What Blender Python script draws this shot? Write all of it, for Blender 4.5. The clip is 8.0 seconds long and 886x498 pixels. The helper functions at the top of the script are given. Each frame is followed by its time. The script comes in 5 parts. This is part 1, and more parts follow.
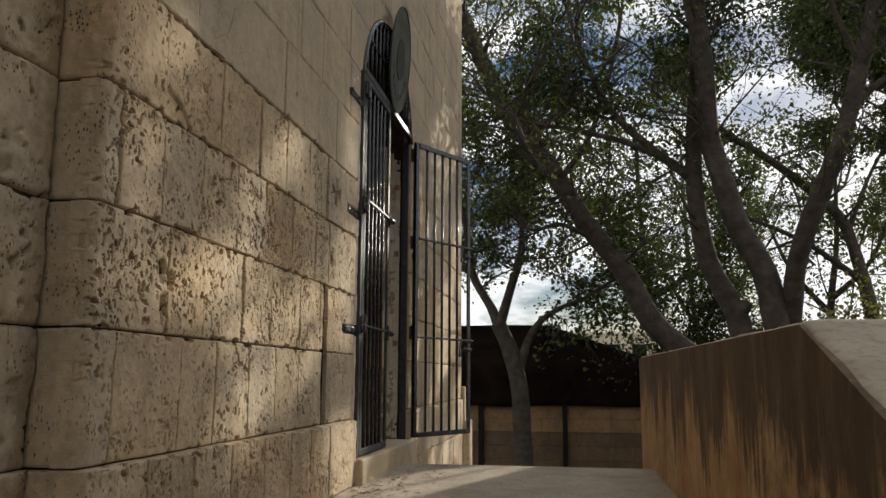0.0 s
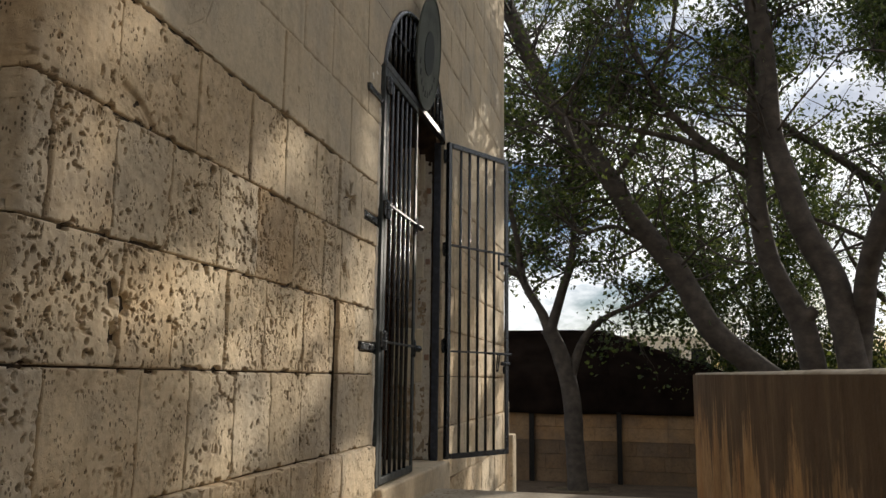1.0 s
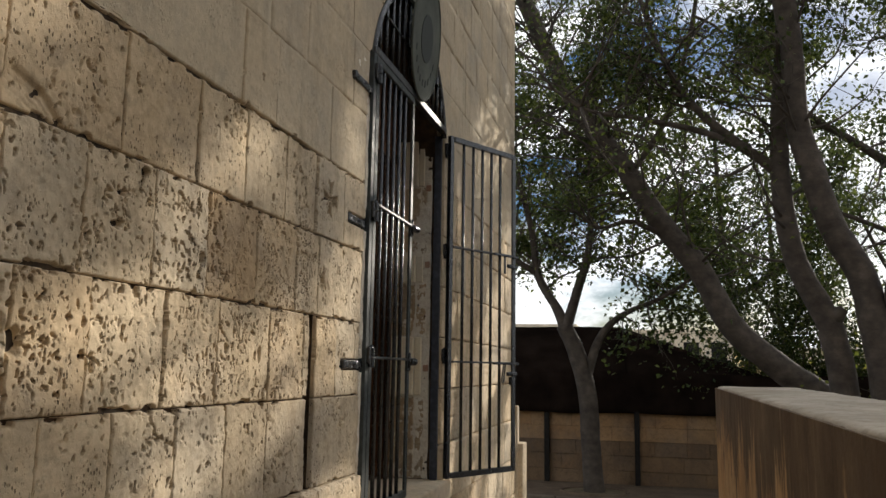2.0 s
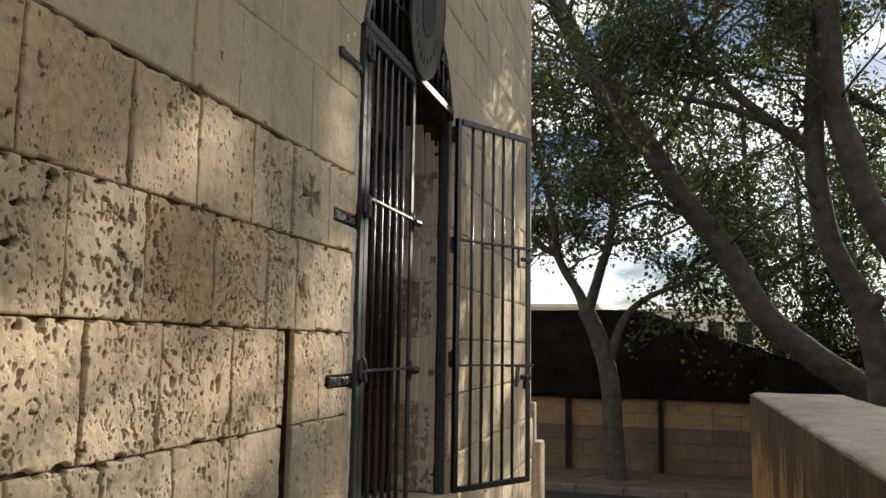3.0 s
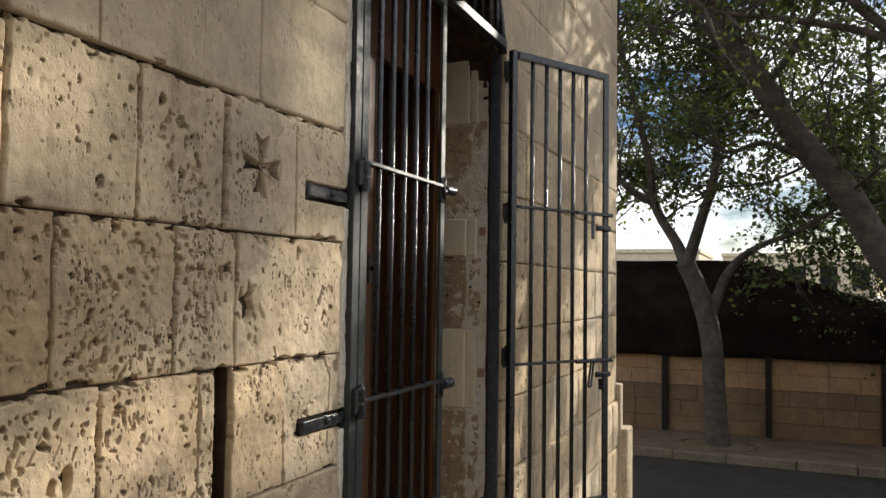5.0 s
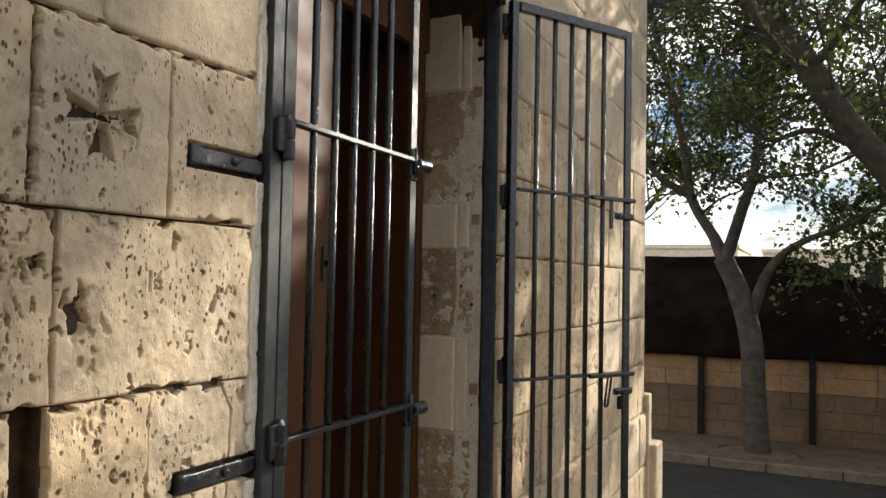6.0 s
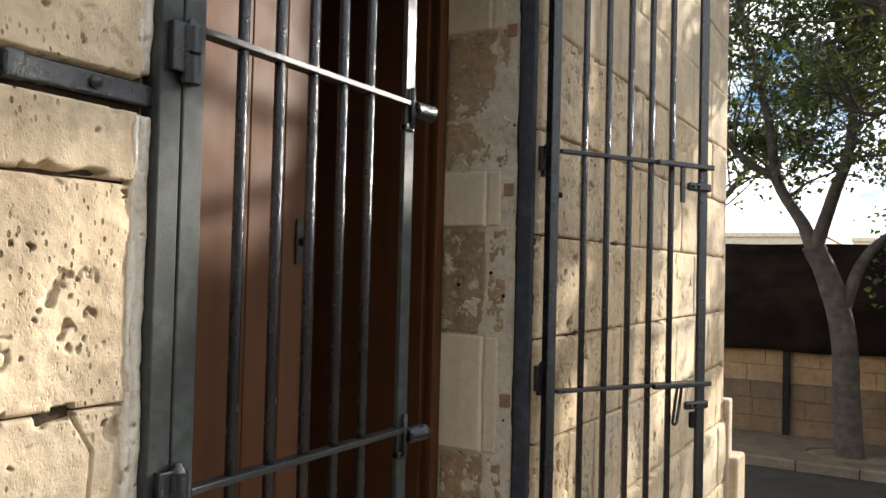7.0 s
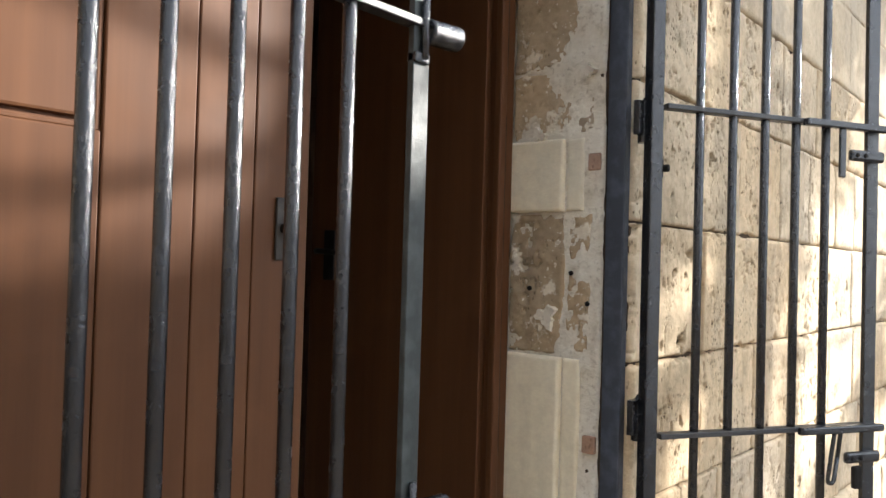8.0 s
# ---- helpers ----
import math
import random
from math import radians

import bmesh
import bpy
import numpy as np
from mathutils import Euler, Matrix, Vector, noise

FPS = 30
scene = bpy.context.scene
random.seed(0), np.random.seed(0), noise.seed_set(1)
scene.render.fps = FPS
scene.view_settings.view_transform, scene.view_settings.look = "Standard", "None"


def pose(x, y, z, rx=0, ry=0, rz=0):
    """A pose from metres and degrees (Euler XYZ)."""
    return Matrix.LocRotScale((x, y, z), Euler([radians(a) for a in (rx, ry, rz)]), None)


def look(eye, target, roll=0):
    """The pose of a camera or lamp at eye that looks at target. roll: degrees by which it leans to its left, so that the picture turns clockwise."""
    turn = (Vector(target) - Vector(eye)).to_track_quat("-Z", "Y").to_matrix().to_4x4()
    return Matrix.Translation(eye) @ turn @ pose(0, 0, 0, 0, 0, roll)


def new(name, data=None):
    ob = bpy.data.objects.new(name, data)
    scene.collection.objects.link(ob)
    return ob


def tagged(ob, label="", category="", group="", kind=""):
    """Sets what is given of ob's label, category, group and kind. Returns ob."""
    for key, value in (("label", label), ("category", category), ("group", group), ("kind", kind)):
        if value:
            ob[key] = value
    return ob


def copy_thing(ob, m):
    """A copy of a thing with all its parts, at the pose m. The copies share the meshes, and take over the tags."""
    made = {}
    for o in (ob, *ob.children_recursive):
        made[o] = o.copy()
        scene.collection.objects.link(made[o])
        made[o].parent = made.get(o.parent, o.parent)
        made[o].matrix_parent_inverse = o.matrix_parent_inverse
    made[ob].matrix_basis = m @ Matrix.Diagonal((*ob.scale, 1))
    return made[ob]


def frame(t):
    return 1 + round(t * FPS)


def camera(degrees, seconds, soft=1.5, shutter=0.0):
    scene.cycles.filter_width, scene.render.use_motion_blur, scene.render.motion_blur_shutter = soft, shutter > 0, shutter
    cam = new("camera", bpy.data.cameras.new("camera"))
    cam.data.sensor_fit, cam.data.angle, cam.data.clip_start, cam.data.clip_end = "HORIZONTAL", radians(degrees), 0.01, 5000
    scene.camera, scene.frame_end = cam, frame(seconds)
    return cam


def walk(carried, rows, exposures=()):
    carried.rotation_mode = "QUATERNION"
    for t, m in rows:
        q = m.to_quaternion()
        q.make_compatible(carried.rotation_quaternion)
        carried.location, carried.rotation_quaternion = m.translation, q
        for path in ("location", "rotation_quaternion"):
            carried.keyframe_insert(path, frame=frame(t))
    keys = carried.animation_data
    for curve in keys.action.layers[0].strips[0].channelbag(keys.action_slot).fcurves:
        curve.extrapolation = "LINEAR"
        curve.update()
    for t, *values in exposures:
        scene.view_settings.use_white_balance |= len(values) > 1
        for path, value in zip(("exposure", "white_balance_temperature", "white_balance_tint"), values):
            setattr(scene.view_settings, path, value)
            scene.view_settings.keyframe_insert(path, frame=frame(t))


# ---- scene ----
cam = camera(58.4, 8.0)
# the camera's path: seconds, eye, target, roll
PATH = [
    (0, (1.168, -5.651, 0.422), (0.85, -3.702, 0.742), 0.3),
    (0.5, (1.209, -5.449, 0.476), (0.829, -3.511, 0.795), 0.6),
    (1, (1.244, -5.249, 0.524), (0.79, -3.328, 0.847), 0.7),
    (1.5, (1.248, -5.056, 0.6), (0.791, -3.135, 0.917), 0.5),
    (1.7, (1.269, -4.971, 0.621), (0.795, -3.054, 0.938), 0.6),
    (2.8, (1.235, -4.515, 0.776), (0.697, -2.605, 1.022), 1.1),
    (3, (1.242, -4.427, 0.81), (0.688, -2.521, 1.056), 0.9),
    (3.5, (1.228, -4.225, 0.884), (0.6, -2.339, 1.105), 1.0),
    (4, (1.191, -4.006, 0.963), (0.545, -2.123, 1.155), -0.2),
    (4.5, (1.199, -3.743, 1.032), (0.518, -1.87, 1.198), -0.1),
    (4.7, (1.196, -3.647, 1.044), (0.453, -1.795, 1.17), 0.3),
    (5.8, (1.116, -2.956, 1.063), (0.297, -1.134, 1.144), 1.2),
    (6, (1.11, -2.832, 1.07), (0.248, -1.029, 1.156), 1.1),
    (6.5, (1.037, -2.516, 1.058), (0.117, -0.742, 1.138), 1.2),
    (7, (0.988, -2.226, 1.065), (-0.037, -0.509, 1.118), 1.4),
    (7.5, (0.945, -1.91, 1.083), (-0.268, -0.32, 1.118), 1.8),
    (8, (0.81, -1.64, 1.068), (-0.473, -0.106, 1.111), 1.6),
]
walk(cam, [(t, look(eye, target, roll)) for t, eye, target, roll in PATH],
     exposures=[(0, -0.15, 6400, 10), (3.5, 0.28, 6250, 10), (4.5, 0.3, 6250, 10), (6.0, 0.62, 6250, 10), (7.0, 1.08, 6200, 10), (8.0, 1.92, 5900, 10)])

# ---------------------------------------------------------------- light
SUN = Vector((1.0, 1.9, 0.72)).normalized()          # towards the sun
world = bpy.data.worlds.new("world")
scene.world = world
world.use_nodes = True
wn = world.node_tree
sky = wn.nodes.new("ShaderNodeTexSky")
sky.sky_type = "NISHITA"
sky.sun_disc = False
sky.sun_elevation = math.asin(SUN.z)
sky.sun_rotation = math.atan2(SUN.x, SUN.y)
sky.altitude, sky.air_density, sky.dust_density, sky.ozone_density = 150, 1.0, 1.3, 4.0
# broken white cloud over the blue
way = wn.nodes.new("ShaderNodeTexCoord")
flat = wn.nodes.new("ShaderNodeMapping")
flat.inputs["Scale"].default_value = (1.0, 1.0, 2.2)
puff = wn.nodes.new("ShaderNodeTexNoise")
puff.inputs["Scale"].default_value, puff.inputs["Detail"].default_value, puff.inputs["Roughness"].default_value = 4.2, 6, 0.6
cover = wn.nodes.new("ShaderNodeValToRGB")
cover.color_ramp.elements[0].position, cover.color_ramp.elements[1].position = 0.42, 0.54
cloudy = wn.nodes.new("ShaderNodeMix")
cloudy.data_type = "RGBA"
wn.links.new(way.outputs["Generated"], flat.inputs["Vector"])
wn.links.new(flat.outputs["Vector"], puff.inputs["Vector"])
wn.links.new(puff.outputs["Fac"], cover.inputs["Fac"])
wn.links.new(cover.outputs["Color"], cloudy.inputs[0])
deep = wn.nodes.new("ShaderNodeHueSaturation")
deep.inputs["Saturation"].default_value, deep.inputs["Value"].default_value = 1.4, 1.7
wn.links.new(sky.outputs["Color"], deep.inputs["Color"])
wn.links.new(deep.outputs["Color"], cloudy.inputs[6])
cloudy.inputs[7].default_value = (38.0, 38.0, 37.7, 1)
wn.links.new(cloudy.outputs[2], wn.nodes["Background"].inputs["Color"])
wn.nodes["Background"].inputs["Strength"].default_value = 0.034

sun = new("sun", bpy.data.lights.new("sun", "SUN"))
sun.data.energy, sun.data.angle, sun.data.color = 5.0, radians(0.45), (1.0, 0.90, 0.755)
sun.matrix_world = look((12, 22, 12), Vector((12, 22, 12)) - SUN)


# ---------------------------------------------------------------- materials
class Mat:
    """A node material with a few shorthands."""

    def __init__(self, name, rough=0.8, metal=0.0):
        self.m = bpy.data.materials.new(name)
        self.m.use_nodes = True
        self.t = self.m.node_tree
        self.b = self.t.nodes["Principled BSDF"]
        self.b.inputs["Roughness"].default_value = rough
        self.b.inputs["Metallic"].default_value = metal
        self.co = self.t.nodes.new("ShaderNodeTexCoord").outputs["Object"]

    def node(self, kind, **inputs):
        n = self.t.nodes.new(kind)
        for k, v in inputs.items():
            self.put(n, k.replace("_", " "), v)
        return n

    def put(self, n, key, v):
        if isinstance(v, bpy.types.NodeSocket):
            self.t.links.new(v, n.inputs[key])
        else:
            n.inputs[key].default_value = v

    def scaled(self, s):
        n = self.node("ShaderNodeMapping", Vector=self.co)
        n.inputs["Scale"].default_value = s
        return n.outputs["Vector"]

    def noise(self, scale, detail=4, rough=0.55, at=None):
        return self.node("ShaderNodeTexNoise", Vector=at or self.co, Scale=scale, Detail=detail, Roughness=rough).outputs["Fac"]

    def voronoi(self, scale, at=None, feature="F1"):
        n = self.node("ShaderNodeTexVoronoi", Vector=at or self.co, Scale=scale)
        n.feature = feature
        return n.outputs["Distance"]

    def ramp(self, fac, *stops):
        n = self.node("ShaderNodeValToRGB", Fac=fac)
        e = n.color_ramp.elements
        while len(e) < len(stops):
            e.new(0.5)
        for el, (p, c) in zip(e, stops):
            el.position, el.color = p, (*c, 1) if len(c) == 3 else c
        return n.outputs["Color"]

    def grey(self, fac, *stops):
        return self.ramp(fac, *[(p, (v, v, v)) for p, v in stops])

    def mix(self, fac, a, b, how="MIX"):
        n = self.t.nodes.new("ShaderNodeMix")
        n.data_type, n.blend_type = "RGBA", how
        for k, v in ((0, fac), (6, a), (7, b)):
            if isinstance(v, bpy.types.NodeSocket):
                self.t.links.new(v, n.inputs[k])
            else:
                n.inputs[k].default_value = (*v, 1) if isinstance(v, tuple) and len(v) == 3 else v
        return n.outputs[2]

    def math(self, op, a, b):
        n = self.t.nodes.new("ShaderNodeMath")
        n.operation = op
        for k, v in ((0, a), (1, b)):
            if isinstance(v, bpy.types.NodeSocket):
                self.t.links.new(v, n.inputs[k])
            else:
                n.inputs[k].default_value = v
        return n.outputs[0]

    def random(self):
        return self.t.nodes.new("ShaderNodeObjectInfo").outputs["Random"]

    def island(self):
        return self.t.nodes.new("ShaderNodeNewGeometry").outputs["Random Per Island"]

    def height(self):
        n = self.node("ShaderNodeSeparateXYZ", Vector=self.co)
        return n.outputs["Z"]

    def color(self, c):
        self.put(self.b, "Base Color", (*c, 1) if isinstance(c, tuple) and len(c) == 3 else c)
        return self

    def rough(self, r):
        self.put(self.b, "Roughness", r)
        return self

    def bump(self, fac, dist, strength=1.0):
        n = self.node("ShaderNodeBump", Height=fac, Distance=dist, Strength=strength)
        last = self.b.inputs["Normal"]
        if last.is_linked:
            self.t.links.new(last.links[0].from_socket, n.inputs["Normal"])
        self.t.links.new(n.outputs["Normal"], last)
        return self


def limestone(name, light, dark, pits=1.0, stain=(0.20, 0.14, 0.08), smear=None, vary=1.0):
    m = Mat(name, 0.92)
    m.b.inputs["Specular IOR Level"].default_value = 0.2
    big = m.noise(2.2, 5, 0.6)
    col = m.mix(m.grey(big, (0.3, 0), (0.72, 1)), dark, light)
    fine = m.noise(38, 6, 0.65)
    col = m.mix(m.grey(fine, (0.35, 0.0), (0.7, 0.45)), col, tuple(min(1, v * 1.28) for v in light))
    streak = m.noise(9, 4, 0.6, m.scaled((1, 1, 0.16)))
    col = m.mix(m.grey(streak, (0.54, 0), (0.75, 0.5)), col, stain)
    hue = m.ramp(m.random(), (0.0, (0.86, 0.83, 0.78)), (0.4, (1.0, 1.0, 1.0)), (0.75, (1.05, 0.99, 0.90)), (1.0, (0.93, 0.86, 0.77)))
    col = m.mix(1.0, col, m.mix(vary, (1, 1, 1), hue), "MULTIPLY")
    # grey weather film in broad patches
    film = m.grey(m.noise(1.7, 6, 0.68), (0.46, 0), (0.66, 0.42))
    col = m.mix(film, col, tuple(0.55 * (dark[0] + dark[1] + dark[2]) / 3 + 0.18 * v for v in dark))
    grime = m.grey(m.noise(13, 7, 0.72), (0.52, 0), (0.66, 0.55 * min(1, pits + 0.2)))
    col = m.mix(grime, col, tuple(v * 0.62 for v in dark))
    # small pits coloured dark: dirt plus the shade inside the holes
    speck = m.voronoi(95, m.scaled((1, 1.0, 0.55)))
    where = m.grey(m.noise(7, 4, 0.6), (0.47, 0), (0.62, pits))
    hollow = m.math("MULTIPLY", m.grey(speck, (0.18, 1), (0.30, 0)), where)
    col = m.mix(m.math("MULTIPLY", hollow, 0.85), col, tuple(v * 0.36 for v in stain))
    col = m.mix(m.grey(m.noise(4.5, 6, 0.7), (0.56, 0), (0.70, 0.45 * pits)), col, stain)
    if smear:                                            # old lime smears
        col = m.mix(m.grey(m.noise(11, 5, 0.6), (0.58, 0), (0.62, 0.9)), col, smear)
        col = m.mix(m.grey(m.noise(70, 3, 0.5), (0.66, 0), (0.70, 0.8)), col, smear)
    m.color(col)
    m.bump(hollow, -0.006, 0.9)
    cells = m.voronoi(170, m.scaled((1, 1, 0.6)))
    patch = m.noise(6, 3)
    hole = m.math("MULTIPLY", m.grey(cells, (0.05, 0), (0.3, 1)), 1.0)
    hole = m.mix(m.grey(patch, (0.42, 0), (0.6, pits)), (1, 1, 1), hole)
    m.bump(hole, 0.003, 0.5)
    m.bump(m.noise(150, 5, 0.7), 0.0026, 0.55)
    m.bump(m.noise(28, 6, 0.68), 0.009, 0.16 + 0.16 * pits)
    return m.m


STONE = limestone("honey_limestone", (0.66, 0.55, 0.395), (0.42, 0.335, 0.225), 1.0)
STONE_SMOOTH = limestone("smooth_limestone", (0.57, 0.475, 0.34), (0.44, 0.36, 0.25), 0.35, (0.27, 0.21, 0.14), None, 0.35)
# garden wall stone: colour lowered to stand in for the trees' shade
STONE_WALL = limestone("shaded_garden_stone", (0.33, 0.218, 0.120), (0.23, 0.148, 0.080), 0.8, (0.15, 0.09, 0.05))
STONE_NEW = limestone("new_limestone", (0.80, 0.73, 0.58), (0.74, 0.67, 0.52), 0.05, (0.60, 0.53, 0.39), None, 0.3)
STONE_OLD = limestone("dirty_limestone", (0.54, 0.44, 0.31), (0.39, 0.305, 0.205), 0.6, (0.27, 0.20, 0.13), (0.80, 0.74, 0.62))
# dirtier lower stone, likewise darkened in colour for tree shade
STONE_BROWN = limestone("shaded_brown_garden_stone", (0.19, 0.132, 0.082), (0.125, 0.086, 0.053), 0.9, (0.09, 0.06, 0.04))
STONE_STAINED = limestone("stained_limestone", (0.57, 0.435, 0.275), (0.39, 0.28, 0.165), 1.0, (0.17, 0.11, 0.06))
STONE_RED = limestone("reddish_stone", (0.46, 0.30, 0.22), (0.36, 0.23, 0.17), 0.4)


def mortar():
    m = Mat("pale_mortar", 0.95)
    col = m.ramp(m.noise(14, 5), (0.3, (0.44, 0.36, 0.26)), (0.7, (0.72, 0.65, 0.53)))
    m.color(col)
    m.bump(m.noise(60, 5, 0.7), 0.006, 0.9)
    return m.m


MORTAR = mortar()


def lime():
    m = Mat("white_lime_mortar", 0.95)
    col = m.ramp(m.noise(9, 6, 0.7), (0.28, (0.50, 0.43, 0.33)), (0.44, (0.72, 0.66, 0.55)), (0.68, (0.84, 0.80, 0.70)))
    m.color(m.mix(m.grey(m.noise(80, 4), (0.55, 0), (0.72, 0.5)), col, (0.34, 0.27, 0.19)))
    m.bump(m.noise(55, 5, 0.7), 0.006, 0.9)
    return m.m


LIME = lime()


# joint dirt; its near-black also stands in for shade in the cut slot
def dark_joint():
    m = Mat("dirt_and_shade_joint", 0.95)
    m.color(m.ramp(m.noise(20, 4), (0.3, (0.022, 0.014, 0.008)), (0.8, (0.10, 0.066, 0.038))))
    m.bump(m.noise(70, 4), 0.004, 0.8)
    return m.m


JOINT = dark_joint()


def streaked_render():
    """Ochre render; soot has run down from the coping in uneven tongues."""
    m = Mat("stained_render", 0.9)
    base = m.ramp(m.noise(2.5, 6, 0.65), (0.3, (0.42, 0.25, 0.11)), (0.5, (0.58, 0.38, 0.19)), (0.7, (0.70, 0.52, 0.31)))
    base = m.mix(m.grey(m.noise(16, 6, 0.7), (0.48, 0), (0.68, 0.55)), base, (0.27, 0.155, 0.075))
    base = m.mix(m.grey(m.noise(5, 5, 0.6, m.scaled((1, 1, 0.3))), (0.52, 0), (0.66, 0.6)), base, (0.50, 0.24, 0.09))
    wide = m.noise(4.5, 5, 0.6, m.scaled((1, 1, 0.30)))
    thin = m.noise(24.0, 5, 0.65, m.scaled((1, 1, 0.13)))
    edge = m.math("ADD", m.height(), m.math("MULTIPLY", m.math("SUBTRACT", wide, 0.5), 1.15))
    edge = m.math("ADD", edge, m.math("MULTIPLY", m.math("SUBTRACT", thin, 0.5), 0.75))
    edge = m.math("ADD", edge, m.math("MULTIPLY", m.math("SUBTRACT", m.noise(26, 5, 0.65), 0.5), 0.25))
    soot = m.ramp(m.noise(8, 6, 0.7, m.scaled((1, 1, 0.35))), (0.3, (0.048, 0.034, 0.024)), (0.5, (0.095, 0.067, 0.046)), (0.72, (0.18, 0.132, 0.09)))
    soot = m.mix(m.grey(m.noise(15, 5, 0.65, m.scaled((1, 1, 0.12))), (0.55, 0), (0.66, 0.7)), soot, (0.26, 0.185, 0.12))
    col = m.mix(m.grey(m.noise(17, 5, 0.65, m.scaled((1, 1, 0.12))), (0.54, 0), (0.68, 0.55)), base, (0.20, 0.125, 0.07))
    col = m.mix(m.grey(edge, (0.14, 0.0), (0.30, 0.9)), col, soot)
    m.color(col)
    m.bump(m.noise(45, 6, 0.72), 0.006, 0.8)
    m.bump(m.noise(6, 4, 0.6), 0.014, 0.5)
    return m.m


RENDER = streaked_render()


def concrete(name, a, b, grain=60):
    m = Mat(name, 0.95)
    m.b.inputs["Specular IOR Level"].default_value = 0.12
    col = m.mix(m.grey(m.noise(3, 6, 0.65), (0.35, 0), (0.68, 1)), a, b)
    col = m.mix(m.grey(m.noise(grain, 4), (0.5, 0), (0.72, 0.5)), col, tuple(v * 0.45 for v in a))
    m.color(col)
    m.bump(m.noise(grain, 5, 0.7), 0.004, 0.8)
    m.bump(m.noise(9, 4), 0.012, 0.4)
    return m.m


COPING = concrete("weathered_coping", (0.36, 0.31, 0.24), (0.56, 0.50, 0.41), 40)
PAVING = concrete("worn_paving", (0.37, 0.315, 0.24), (0.52, 0.455, 0.36), 50)
# street surfaces: pavement, asphalt and kerb darkened in place of tree shade
PAVEMENT = concrete("dusty_shaded_pavement", (0.092, 0.066, 0.046), (0.15, 0.112, 0.078), 30)
ASPHALT = concrete("asphalt", (0.030, 0.027, 0.022), (0.048, 0.043, 0.035), 90)
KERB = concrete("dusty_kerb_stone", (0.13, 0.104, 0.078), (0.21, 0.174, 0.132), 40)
EARTH = concrete("dry_earth", (0.10, 0.08, 0.05), (0.19, 0.15, 0.10), 30)
PLASTER = concrete("ochre_plaster", (0.66, 0.56, 0.40), (0.78, 0.69, 0.54), 8)
PALE = concrete("pale_plaster", (0.68, 0.65, 0.58), (0.80, 0.77, 0.71), 8)
# room plaster lightened to bounce more light onto the open door leaf
CAVE = concrete("bounce_interior_plaster", (0.46, 0.36, 0.28), (0.58, 0.47, 0.38), 12)


def iron(name, c, rough, hammered=1.0):
    m = Mat(name, rough)
    m.b.inputs["Specular IOR Level"].default_value = 0.6 if rough < 0.45 else 0.3 if rough < 0.6 else 0.1
    m.color(m.mix(m.grey(m.noise(25, 4), (0.45, 0), (0.7, 1)), c, tuple(v * 1.7 + 0.004 for v in c)))
    m.rough(m.grey(m.noise(40, 4), (0.3, rough - 0.10), (0.7, rough + 0.12)))
    m.bump(m.noise(230, 4, 0.65), 0.0016, 0.8 * hammered)
    m.bump(m.noise(80, 3), 0.0014, 0.35 * hammered)
    return m.m


IRON = iron("black_painted_iron", (0.009, 0.010, 0.013), 0.19, 1.25)
IRON_RAIL = iron("worn_black_rail_iron", (0.014, 0.014, 0.015), 0.44)
IRON_GREY = iron("grey_painted_steel", (0.030, 0.035, 0.034), 0.5, 0.3)
# the blue imitates sky reflected in the steel
IRON_BLUE = iron("sky_tinted_grey_steel", (0.040, 0.047, 0.062), 0.5, 0.4)
IRON_DULL = iron("dull_dark_iron", (0.012, 0.011, 0.010), 0.6)
BRASS = iron("worn_lock_metal", (0.030, 0.026, 0.022), 0.5)


def brown_paint():
    m = Mat("brown_painted_wood", 0.55)
    m.b.inputs["Specular IOR Level"].default_value = 0.18
    grain = m.noise(22, 5, 0.6, m.scaled((1, 1, 0.04)))
    col = m.mix(m.grey(grain, (0.35, 0), (0.7, 1)), (0.082, 0.034, 0.0145), (0.108, 0.046, 0.019))
    col = m.mix(m.grey(m.noise(3.5, 5), (0.55, 0), (0.8, 0.5)), col, (0.150, 0.066, 0.029))
    m.color(col)
    m.bump(grain, 0.0008, 0.5)
    m.rough(m.grey(m.noise(8, 4), (0.3, 0.48), (0.7, 0.66)))
    return m.m


WOOD = brown_paint()


def bark():
    m = Mat("grey_ficus_bark", 0.9)
    rings = m.noise(5, 5, 0.6, m.scaled((1, 1, 1.3)))
    # bark tones darkened to imitate trunks seen against the light
    col = m.ramp(rings, (0.3, (0.034, 0.026, 0.020)), (0.55, (0.070, 0.056, 0.043)), (0.8, (0.125, 0.102, 0.08)))
    m.color(col)
    m.bump(m.noise(26, 5, 0.65), 0.012, 0.8)
    m.bump(rings, 0.02, 0.5)
    return m.m


BARK = bark()


def foliage(name, a, b, c):
    m = Mat(name, 0.45)
    m.b.inputs["Specular IOR Level"].default_value = 0.25
    col = m.ramp(m.island(), (0.0, a), (0.55, b), (0.95, c))
    m.color(col)
    tr = m.t.nodes.new("ShaderNodeBsdfTranslucent")
    bright = m.mix(1.0, col, (1.6, 1.55, 0.85), "MULTIPLY")
    m.put(tr, "Color", bright)
    mx = m.t.nodes.new("ShaderNodeMixShader")
    mx.inputs[0].default_value = 0.38
    m.t.links.new(m.b.outputs[0], mx.inputs[1])
    m.t.links.new(tr.outputs[0], mx.inputs[2])
    m.t.links.new(mx.outputs[0], m.t.nodes["Material Output"].inputs["Surface"])
    return m.m


LEAF = foliage("ficus_leaves", (0.028, 0.042, 0.015), (0.052, 0.074, 0.025), (0.12, 0.145, 0.05))
